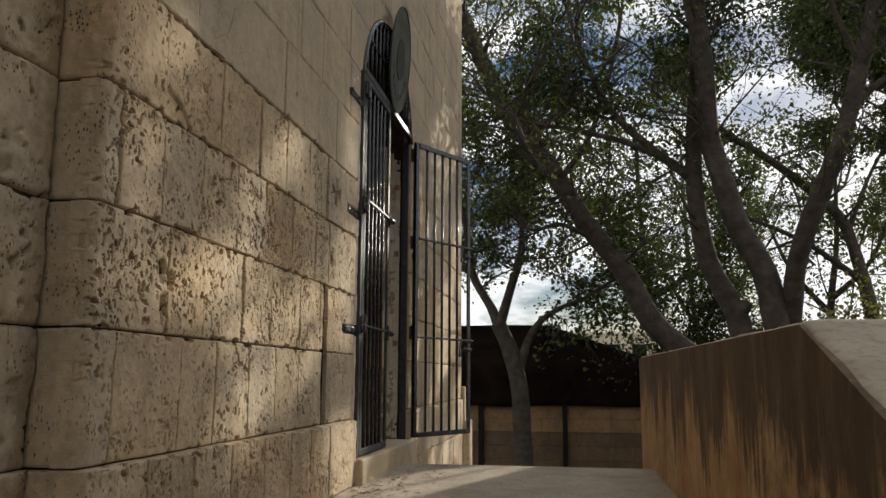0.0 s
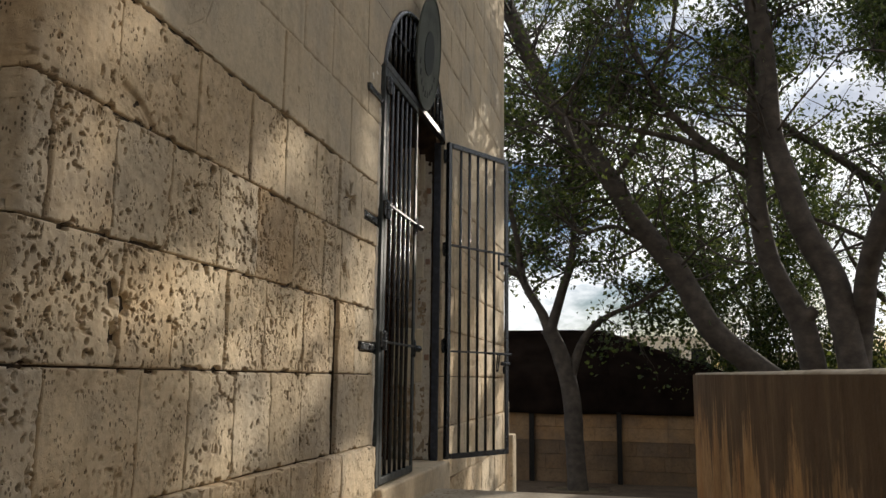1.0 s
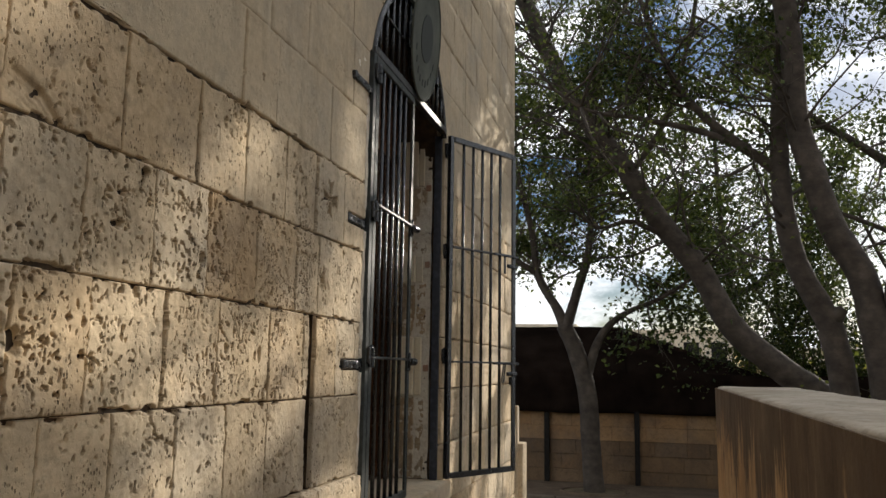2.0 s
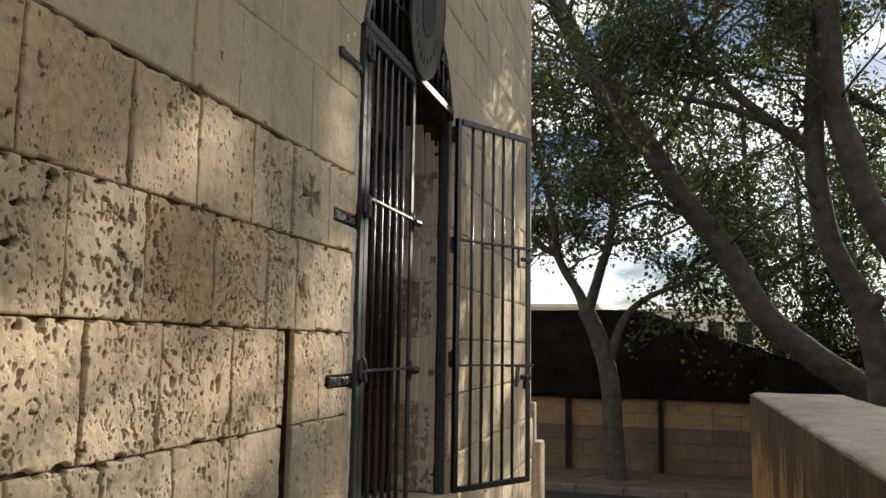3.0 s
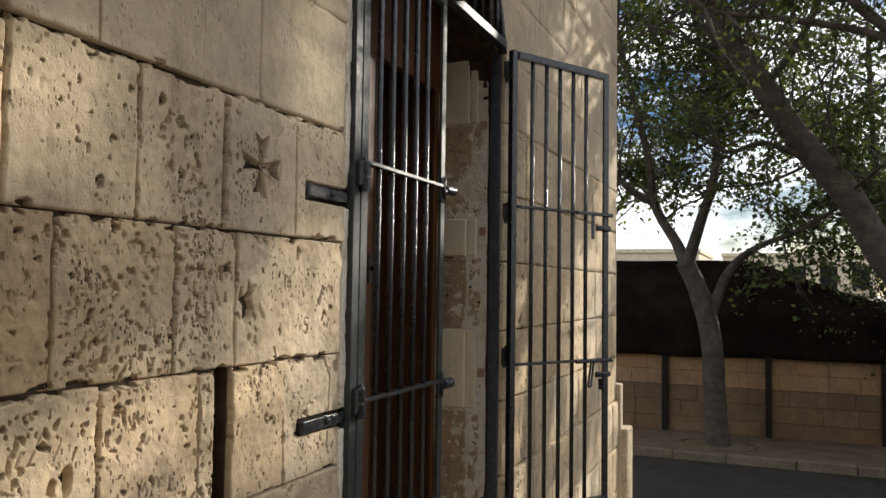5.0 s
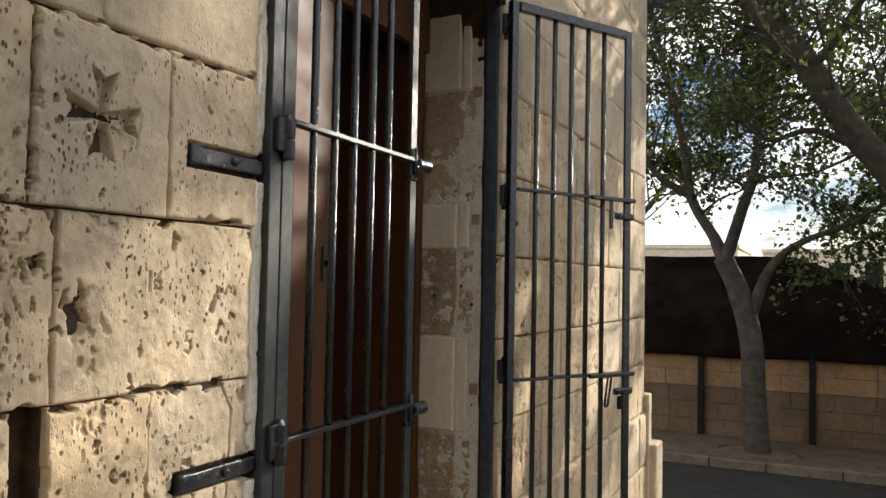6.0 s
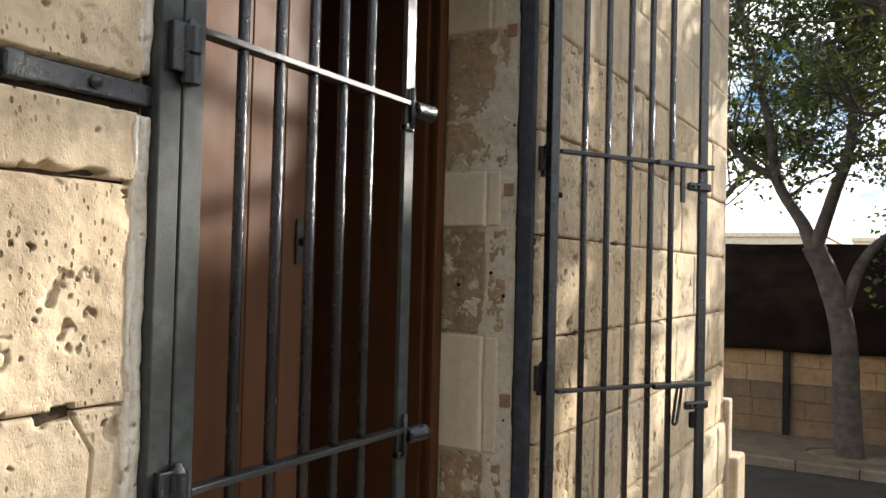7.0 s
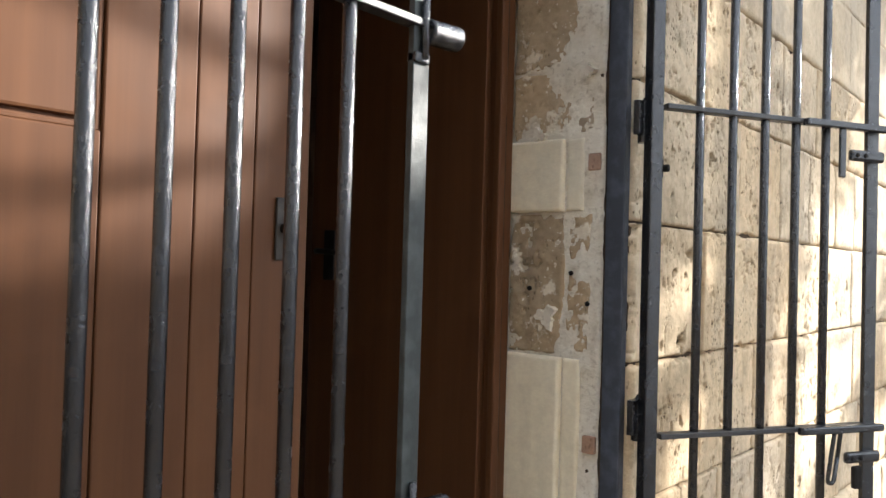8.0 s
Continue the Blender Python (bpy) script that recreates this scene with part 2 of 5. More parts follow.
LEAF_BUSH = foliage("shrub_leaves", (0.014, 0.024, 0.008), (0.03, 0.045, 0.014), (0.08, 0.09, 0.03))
# yellow-green leaves, the sun on them put into the lighter colour
LEAF_SUNLIT = foliage("yellow_green_leaves", (0.09, 0.12, 0.03), (0.16, 0.18, 0.05), (0.24, 0.22, 0.08))


def netting():
    m = Mat("black_shade_net", 1.0)
    m.b.inputs["Specular IOR Level"].default_value = 0.0
    m.color(m.ramp(m.noise(2, 4), (0.3, (0.007, 0.005, 0.004)), (0.7, (0.019, 0.013, 0.010))))
    m.bump(m.noise(5, 4, at=m.scaled((1, 1, 0.3))), 0.05, 0.6)
    return m.m


NET = netting()


def enamel():
    m = Mat("grey_metal_sign", 0.5, 0.0)
    m.b.inputs["Specular IOR Level"].default_value = 0.12
    # grey lowered to stand in for the shade over the sign
    m.color(m.ramp(m.noise(6, 4), (0.3, (0.075, 0.082, 0.070)), (0.7, (0.135, 0.142, 0.122))))
    m.rough(m.grey(m.noise(14, 4), (0.3, 0.65), (0.7, 0.85)))
    return m.m


SIGN = enamel()
SIGN_INK = Mat("faded_sign_ink", 0.8).color((0.028, 0.034, 0.030)).m


# ---------------------------------------------------------------- mesh helpers
def mesh_of(bm, name):
    me = bpy.data.meshes.new(name)
    bmesh.ops.recalc_face_normals(bm, faces=bm.faces)
    bm.to_mesh(me)
    bm.free()
    return me


def part(name, bm, material, parent=None, label="", smooth=False):
    """One mesh object of a bmesh or a mesh, under a thing or a part."""
    me = bm if isinstance(bm, bpy.types.Mesh) else mesh_of(bm, name)
    if not me.materials:
        me.materials.append(material)
    if smooth:
        me.shade_smooth()
    ob = new(name, me)
    if parent is not None:
        ob.parent = parent
    if label:
        ob["label"] = label
    return ob


def thing(name, label, category, at=(0, 0, 0), group="", kind=""):
    ob = new(name)
    ob.location = at
    ob.empty_display_size = 0.1
    return tagged(ob, label, category, group, kind)


def box(x0, x1, y0, y1, z0, z1, bevel=0.0, bm=None):
    bm = bm or bmesh.new()
    m = Matrix.Translation(((x0 + x1) / 2, (y0 + y1) / 2, (z0 + z1) / 2)) @ Matrix.Diagonal((x1 - x0, y1 - y0, z1 - z0, 1))
    made = bmesh.ops.create_cube(bm, size=1, matrix=m)
    if bevel:
        edges = {e for v in made["verts"] for e in v.link_edges}
        bmesh.ops.bevel(bm, geom=list(edges), offset=bevel, segments=2, affect="EDGES", profile=0.5)
    return bm


def rings_mesh(name, points, radii, sides=8, wobble=0.0, seed=0, caps=True):
    """A tube along points with a radius at each."""
    rnd = random.Random(seed)
    pts = [Vector(p) for p in points]
    verts, faces = [], []
    tan = (pts[1] - pts[0]).normalized()
    u = tan.orthogonal().normalized()
    for i, p in enumerate(pts):
        a = pts[max(0, i - 1)]
        b = pts[min(len(pts) - 1, i + 1)]
        t2 = (b - a).normalized()
        u = (u - t2 * u.dot(t2)).normalized()
        v = t2.cross(u)
        for k in range(sides):
            w = 2 * math.pi * k / sides
            r = radii[i] * (1 + wobble * rnd.uniform(-1, 1))
            verts.append(p + (u * math.cos(w) + v * math.sin(w)) * r)
    for i in range(len(pts) - 1):
        for k in range(sides):
            a, b = i * sides + k, i * sides + (k + 1) % sides
            faces.append((a, b, b + sides, a + sides))
    if caps:
        faces.append(tuple(reversed(range(sides))))
        n = (len(pts) - 1) * sides
        faces.append(tuple(range(n, n + sides)))
    return verts, faces


def tube(name, points, r, material, parent, label="", sides=12, wobble=0.0):
    radii = r if isinstance(r, (list, tuple)) else [r] * len(points)
    v, f = rings_mesh(name, points, radii, sides, wobble)
    me = bpy.data.meshes.new(name)
    me.from_pydata(v, [], f)
    return part(name, me, material, parent, label, smooth=sides > 6)


# ---------------------------------------------------------------- ground, road, street
ground = part("ground", box(-400, 400, -400, 400, -2.4, -1.9), EARTH)
tagged(ground, "dry brown earth reaching to the horizon", "ground", kind="structure")
KERB_Y = 11.0
road = part("road", box(-60, 60, 4.2, KERB_Y - 0.14, -2.2, -1.83), ASPHALT)
tagged(road, "dark grey asphalt street in the shade", "road", kind="structure")
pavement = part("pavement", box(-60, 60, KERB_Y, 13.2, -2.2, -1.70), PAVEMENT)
tagged(pavement, "dusty pavement with a tree pit, colour darkened for tree shade", "pavement", kind="structure")
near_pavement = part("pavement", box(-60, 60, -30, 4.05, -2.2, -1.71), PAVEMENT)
tagged(near_pavement, "worn pavement in front of the building, in the same darkened colour", "pavement", kind="structure")
kerb = thing("kerb", "worn limestone kerb stones along the street", "kerb", kind="structure")
# added out of view: south wall bounces sunlight, east wall blocks sky light
south = part("wall_south", box(-26, 26, -15.5, -15.0, -1.9, 9.0), PALE)
east = part("wall_east", box(9.0, 9.4, -15.0, -1.5, -1.9, 14.0), COPING)
tagged(east, "unseen plain wall added to block sky light from the facade", "wall", kind="structure")
tagged(south, "unseen plain pale wall added to bounce sunlight onto the door jamb", "wall", kind="structure")

rnd = random.Random(5)
kx = -14.0
while kx < 22:
    w = rnd.uniform(0.8, 1.1)
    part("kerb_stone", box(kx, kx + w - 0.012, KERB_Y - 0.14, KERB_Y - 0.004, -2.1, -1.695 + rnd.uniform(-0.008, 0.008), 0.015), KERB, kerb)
    kx += w

# ---------------------------------------------------------------- the facade
OPEN_L, OPEN_R = -1.44, 0.0                 # doorway jambs
ARCH_Y, ARCH_Z, ARCH_R = -0.72, 2.02, 0.72
SILL_Z, LAND_Z = -0.01, -0.145
WALL_N, WALL_S = 2.76, -3.88                # ends of the front part
DEEP = 0.36                                 # depth of the doorway


def arch_top(y):
    d = ARCH_R ** 2 - (y - ARCH_Y) ** 2
    return ARCH_Z + math.sqrt(max(0.0, d)) if OPEN_L < y < OPEN_R else None


facade = thing("wall_facade", "honey limestone ashlar facade, pitted and dappled with sun", "wall", kind="structure")


def core():
    """The wall behind the blocks, with the arched doorway through it."""
    bm = bmesh.new()
    f, b = -0.050, -DEEP
    skin = -0.017                                # mortar bed close behind the faces
    box(b, f, WALL_S + 0.02, OPEN_L, -1.75, 5.4, bm=bm)
    box(f, skin, WALL_S + 0.02, -2.013, -0.2, 1.51, bm=bm)
    box(f, skin, -1.957, OPEN_L - 0.004, -0.2, 1.51, bm=bm)
    box(f, skin, -2.013, -1.957, 0.87, 1.51, bm=bm)
    box(b, f, OPEN_R, WALL_N - 0.02, -1.75, 5.4, bm=bm)
    box(f, skin, OPEN_R + 0.004, WALL_N - 0.04, -0.8, 1.84, bm=bm)
    box(b, f, OPEN_L, OPEN_R, -1.75, SILL_Z - 0.06, bm=bm)
    n = 28
    for i in range(n):
        y0 = OPEN_L + (OPEN_R - OPEN_L) * i / n
        y1 = OPEN_L + (OPEN_R - OPEN_L) * (i + 1) / n
        za = arch_top(y0) or ARCH_Z
        zb = arch_top(y1) or ARCH_Z
        v = [bm.verts.new(p) for p in ((f, y0, za), (f, y1, zb), (f, y1, 5.4), (f, y0, 5.4), (b, y0, za), (b, y1, zb), (b, y1, 5.4), (b, y0, 5.4))]
        for q in ((0, 1, 2, 3), (7, 6, 5, 4), (0, 4, 5, 1), (3, 2, 6, 7)):
            bm.faces.new([v[k] for k in q])
    return bm


part("wall_core", core(), JOINT, facade)
part("joint_filling", box(-0.049, -0.0036, WALL_S + 0.02, OPEN_L - 0.004, 1.512, 2.8), STONE_SMOOTH, facade)
part("joint_filling", box(-0.049, -0.0036, OPEN_R + 0.004, WALL_N - 0.04, 1.842, 2.8), STONE_SMOOTH, facade)
part("joint_filling", box(-0.049, -0.0036, WALL_S + 0.02, WALL_N - 0.04, 2.802, 5.39), STONE_SMOOTH, facade)


def grain(Y, Z, size, rs):
    """Smooth value noise from 0 to 1 over a face, with lumps of the given size."""
    a, b = (Y - Y.min()) / size + rs.random_sample(), (Z - Z.min()) / size + rs.random_sample()
    i, j = a.astype(int), b.astype(int)
    f, g = a - i, b - j
    f, g = f * f * (3 - 2 * f), g * g * (3 - 2 * g)
    L = rs.random_sample((i.max() + 2, j.max() + 2))
    return (L[i, j] * (1 - f) + L[i + 1, j] * f) * (1 - g) + (L[i, j + 1] * (1 - f) + L[i + 1, j + 1] * f) * g


def block(y0, y1, z0, z1, step, rng, proud=0.0, relief=0.004, pits=0, edge=0.012, x=0.0, back=0.07, worn_left=0.0, notches=0, strokes=(), wells=(), cross=None, tight=1.0, big=1.0, scab=0.0):
    """A dressed block: broken arrises, uneven weathered face, ragged pits and incised strokes, on a grid of the given step."""
    rs = np.random.RandomState(rng.randint(0, 10 ** 6))
    gap = rng.uniform(0.002, 0.0045) * tight
    y0, y1, z0, z1 = y0 + 0.0030 * tight, y1 - 0.0030 * tight, z0 + gap, z1 - gap
    ny = max(2, int((y1 - y0) / step) + 1)
    nz = max(2, int((z1 - z0) / step) + 1)
    ys, zs = np.linspace(y0, y1, ny + 1), np.linspace(z0, z1, nz + 1)
    Y, Z = np.meshgrid(ys, zs, indexing="ij")
    Yw = Y + 0.012 * (grain(Y, Z, 0.022, rs) - 0.5) + 0.006 * (grain(Y, Z, 0.008, rs) - 0.5)
    Zw = Z + 0.014 * (grain(Y, Z, 0.022, rs) - 0.5) + 0.007 * (grain(Y, Z, 0.008, rs) - 0.5)
    d = np.minimum(np.minimum(Y - y0, y1 - Y), np.minimum(Z - z0, z1 - Z))
    e = 0.6 * edge * (0.3 + 2.4 * grain(Y, Z, 0.06, rs) ** 2 + 0.8 * grain(Y, Z, 0.017, rs))
    fall = np.clip(1 - d / np.maximum(e, 1e-4), 0, 1)
    X = x + proud - 0.0055 * fall ** 1.6
    for size, amount in ((0.16, 2.6), (0.07, 2.0), (0.03, 1.3), (0.013, 0.9)):
        X = X + relief * amount * (grain(Y, Z, size, rs) - 0.5)
    if scab:                                                  # eroded patches full of small ragged pores
        m = 0.6 * grain(Y, Z * 0.75, 0.013, rs) + 0.4 * grain(Y, Z * 0.8, 0.007, rs)
        where = np.clip((0.65 * grain(Y, Z, 0.11, rs) + 0.35 * grain(Y, Z, 0.045, rs) - 0.60 + 0.28 * scab) / 0.2, 0, 1)
        X = X - 0.011 * where * np.clip((m - 0.64) / 0.06, 0, 1) - 0.0015 * where

    def dent(cy, cz, ry, rz, deep, power):
        a0, a1 = np.searchsorted(ys, (cy - 2 * ry - 0.008, cy + 2 * ry + 0.008))
        b0, b1 = np.searchsorted(zs, (cz - 2 * rz - 0.008, cz + 2 * rz + 0.008))
        if a1 > a0 and b1 > b0:
            q = ((Yw[a0:a1, b0:b1] - cy) / ry) ** 2 + ((Zw[a0:a1, b0:b1] - cz) / rz) ** 2
            X[a0:a1, b0:b1] -= deep * np.exp(-np.minimum(q, 6) ** power)

    my, mz = rng.uniform(y0, y1), rng.uniform(z0, z1)
    for _ in range(pits):
        if rng.random() < 0.55:
            cy, cz = rng.gauss(my, (y1 - y0) * 0.28), rng.gauss(mz, (z1 - z0) * 0.30)
        else:
            cy, cz = rng.uniform(y0, y1), rng.uniform(z0, z1)
        r = big * min(0.0065, 0.0017 * math.exp(rng.gauss(0.2, 0.5)))
        for _ in range(rng.choice((1, 1, 2, 3))):
            dent(cy, cz, r * rng.uniform(0.6, 1.1), r * rng.uniform(0.8, 1.9), min(0.038, 0.016 + r * rng.uniform(2.0, 4.0)), 4)
            cy, cz = cy + rng.gauss(0, r), cz + rng.gauss(0, 1.6 * r)
    for _ in range(int(pits / 180)):
        r = rng.uniform(0.006, 0.013)
        cy, cz = rng.uniform(y0, y1), rng.uniform(z0, z1)
        for _ in range(3):
            dent(cy + rng.gauss(0, r * 0.7), cz + rng.gauss(0, r), r * rng.uniform(0.6, 1), r * rng.uniform(0.8, 1.6), 0.013, 3)
    for cy, cz, ry, rz in wells:
        if ry > 3 * rz:                                       # a cut pocket
            X[(np.abs(Y - cy) < ry) & (np.abs(Z - cz) < rz)] -= 0.024
        else:
            dent(cy, cz, ry, rz, 0.026, 2.5)
    if notches:                                               # broken, hollowed joints
        lost = np.clip((grain(Y, Z, 0.045, rs) - 0.86 + 0.042 * min(notches, 6)) / 0.06, 0, 1)
        flat = np.minimum(np.minimum(Z - z0, z1 - Z), 2.5 * np.minimum(Y - y0, y1 - Y))
        X = X - 0.024 * lost * np.clip(1 - flat / (0.003 + 0.014 * grain(Y, Z, 0.02, rs)), 0, 1) ** 0.5
    for _ in range(notches):
        r = rng.uniform(0.004, 0.012)
        dent(rng.uniform(y0, y1), rng.choice((z0, z1, z1)) + rng.gauss(0, 0.003), r * rng.uniform(1, 2.6), r * 0.6, 0.030, 2.5)
        dent(rng.choice((y0, y1)), rng.uniform(z0, z1), r * 0.4, r * rng.uniform(1.0, 3.5), 0.030, 2.5)
    for ya, za, yb, zb, w, deep in strokes:
        L2 = max(1e-9, (yb - ya) ** 2 + (zb - za) ** 2)
        t = np.clip(((Y - ya) * (yb - ya) + (Z - za) * (zb - za)) / L2, 0, 1)
        q = (Y - ya - t * (yb - ya)) ** 2 + (Z - za - t * (zb - za)) ** 2
        X = X - deep * np.exp(-q / w ** 2)
    if cross:
        cy, cz, r = cross
        cut = np.zeros_like(X)
        for dy, dz in ((1, 0), (-1, 0), (0, 1), (0, -1)):
            along, over = (Y - cy) * dy + (Z - cz) * dz, np.abs((Y - cy) * dz - (Z - cz) * dy)
            wide = 0.08 * r + 0.29 * np.maximum(along, 0)
            arm = (along > 0) & (over < wide) & (along < r * (0.80 + 0.60 * over / r))
            cut = np.maximum(cut, arm * np.clip(2.4 * (1.0 - over / wide), 0, 1))
        X = X - 0.022 * cut
    if worn_left:
        X = X - worn_left * np.clip(1 - (Y - y0) / (worn_left * 1.3), 0, 1) ** 2.2
    X = np.maximum(X, x - back * 0.6)
    verts = np.stack([X, Y, Z], -1).reshape(-1, 3)
    idx = np.arange((ny + 1) * (nz + 1)).reshape(ny + 1, nz + 1)
    a, b, c, dd = idx[:-1, :-1], idx[1:, :-1], idx[1:, 1:], idx[:-1, 1:]
    faces = np.stack([a, b, c, dd], -1).reshape(-1, 4).tolist()
    ring = list(idx[:, 0]) + list(idx[-1, 1:]) + list(idx[-2::-1, -1]) + list(idx[0, -2:0:-1])
    base = len(verts)
    rim = verts[ring].copy()
    rim[:, 0] = x - back
    verts = np.concatenate([verts, rim])
    m = len(ring)
    for i in range(m):
        j = (i + 1) % m
        faces.append([int(ring[j]), int(ring[i]), base + i, base + j])
    me = bpy.data.meshes.new("stone_block")
    me.from_pydata(verts.tolist(), [], faces)
    me.shade_smooth()
    return me


COURSES = [-0.145, 0.20, 0.54, 0.86, 1.18, 1.505, 1.83]
JOINTS = [
    [-3.58, -3.31, -3.04, -2.74, -2.45, -2.20, -1.92],
    [-3.75, -3.39, -3.15, -2.88, -2.61, -2.33, -2.015, -1.955],
    [-3.50, -3.26, -2.96, -2.69, -2.35, -2.07, -2.015, -1.955, -1.74],
    [-3.79, -3.56, -3.31, -3.04, -2.77, -2.46, -2.15, -1.95],
    [-3.58, -3.19, -2.85, -2.57, -2.27, -2.00, -1.72],
    [-3.40, -3.12, -2.62, -2.38, -2.09, -1.88],
]
PITTED = [100, 60, 130, 95, 34, 8]
SCAB = [0.8, 0.4, 0.75, 0.8, 0.35, 0.0]
# carvings: an eight-pointed cross, figures and scratches, per block (course, left joint)
def figure(text, cy, cz, h):
    shapes = {"1": [(0.5, 0, 0.5, 1)], "6": [(0.8, 1, 0.2, 0.5), (0.2, 0.5, 0.2, 0.1), (0.2, 0.1, 0.8, 0.1), (0.8, 0.1, 0.8, 0.5), (0.8, 0.5, 0.2, 0.5)],
              "8": [(0.3, 0.5, 0.7, 0.5), (0.3, 0.5, 0.25, 0.8), (0.25, 0.8, 0.5, 1), (0.5, 1, 0.75, 0.8), (0.75, 0.8, 0.7, 0.5), (0.7, 0.5, 0.8, 0.2), (0.8, 0.2, 0.5, 0), (0.5, 0, 0.2, 0.2), (0.2, 0.2, 0.3, 0.5)],
              "N": [(0.1, 0, 0.1, 1), (0.1, 1, 0.9, 0), (0.9, 0, 0.9, 1)],
              "5": [(0.9, 1, 0.2, 1), (0.2, 1, 0.2, 0.55), (0.2, 0.55, 0.75, 0.55), (0.75, 0.55, 0.85, 0.25), (0.85, 0.25, 0.5, 0), (0.5, 0, 0.15, 0.1)]}
    out = []
    for i, ch in enumerate(text):
        for a, b, c2, e in shapes[ch]:
            out.append((cy + (i + a) * h * 0.55, cz + b * h, cy + (i + c2) * h * 0.55, cz + e * h, 0.0024, 0.005))
    return out


def scribble(rng, y, z, count, h):
    """A row of worn scratched marks that nobody can read any more."""
    out = []
    for i in range(count):
        a = y + i * h * 0.75
        for _ in range(rng.choice((1, 2, 2, 3))):
            p = [rng.choice((0.0, 0.5, 1.0)) for _ in range(4)]
            out.append((a + p[0] * h * 0.5, z + p[1] * h, a + p[2] * h * 0.5, z + p[3] * h, 0.0019, rng.uniform(0.003, 0.0065)))
    return out


CARVED = {(2, -2.69): figure("N", -2.60, 0.745, 0.075) + scribble(random.Random(4), -2.54, 0.74, 3, 0.05) + scribble(random.Random(5), -2.62, 0.60, 5, 0.03), (3, -3.04): figure("188", -2.95, 1.085, 0.045), (4, -2.00): [(-1.80, 1.30, -1.79, 1.36, 0.003, 0.004)], (3, -1.95): figure("16", -1.76, 1.045, 0.035) + figure("5", -1.66, 0.925, 0.04)}
CARVED[(2, -1.74)] = [(-1.545, 0.85, -1.513, 0.798, 0.0022, 0.008), (-1.513, 0.798, -1.516, 0.73, 0.0022, 0.008), (-1.516, 0.73, -1.525, 0.60, 0.0018, 0.006)]
CARVED[(5, -2.38)] = [(-2.089, 1.775, -2.086, 1.665, 0.0022, 0.012)]
CARVED[(5, -3.40)] = [(-3.38, 1.57, -3.30, 1.518, 0.006, 0.014), (-3.30, 1.518, -3.19, 1.60, 0.005, 0.012), (-3.19, 1.60, -3.14, 1.72, 0.003, 0.008)]
SPALL = {(4, -3.58): [(-3.545, 1.262), (-3.47, 1.238), (-3.40, 1.183)]}   # upper edge of a flake lost from the face
WELLS = {(3, -1.95): [(-1.905, 1.00, 0.016, 0.03), (-1.925, 1.03, 0.006, 0.02), (-1.90, 1.045, 0.005, 0.018)], (2, -3.50): [(-3.485, 0.70, 0.018, 0.03)], (2, -3.88): [(-3.53, 0.72, 0.02, 0.035), (-3.52, 0.62, 0.016, 0.04)],
         (3, -3.31): [(-3.19, 1.0, 0.02, 0.012)], (3, -3.04): [(-2.80, 0.965, 0.012, 0.018), (-2.94, 0.985, 0.008, 0.013)],
         (2, -2.69): [(-2.42, 0.70, 0.011, 0.028), (-2.455, 0.69, 0.007, 0.011), (-2.63, 0.71, 0.008, 0.012), (-2.60, 0.717, 0.006, 0.009)],
         (2, -1.74): [(-1.56, 0.673, 0.112, 0.025)], (4, -1.72): [(-1.56, 1.313, 0.112, 0.025)]}
rng = random.Random(11)
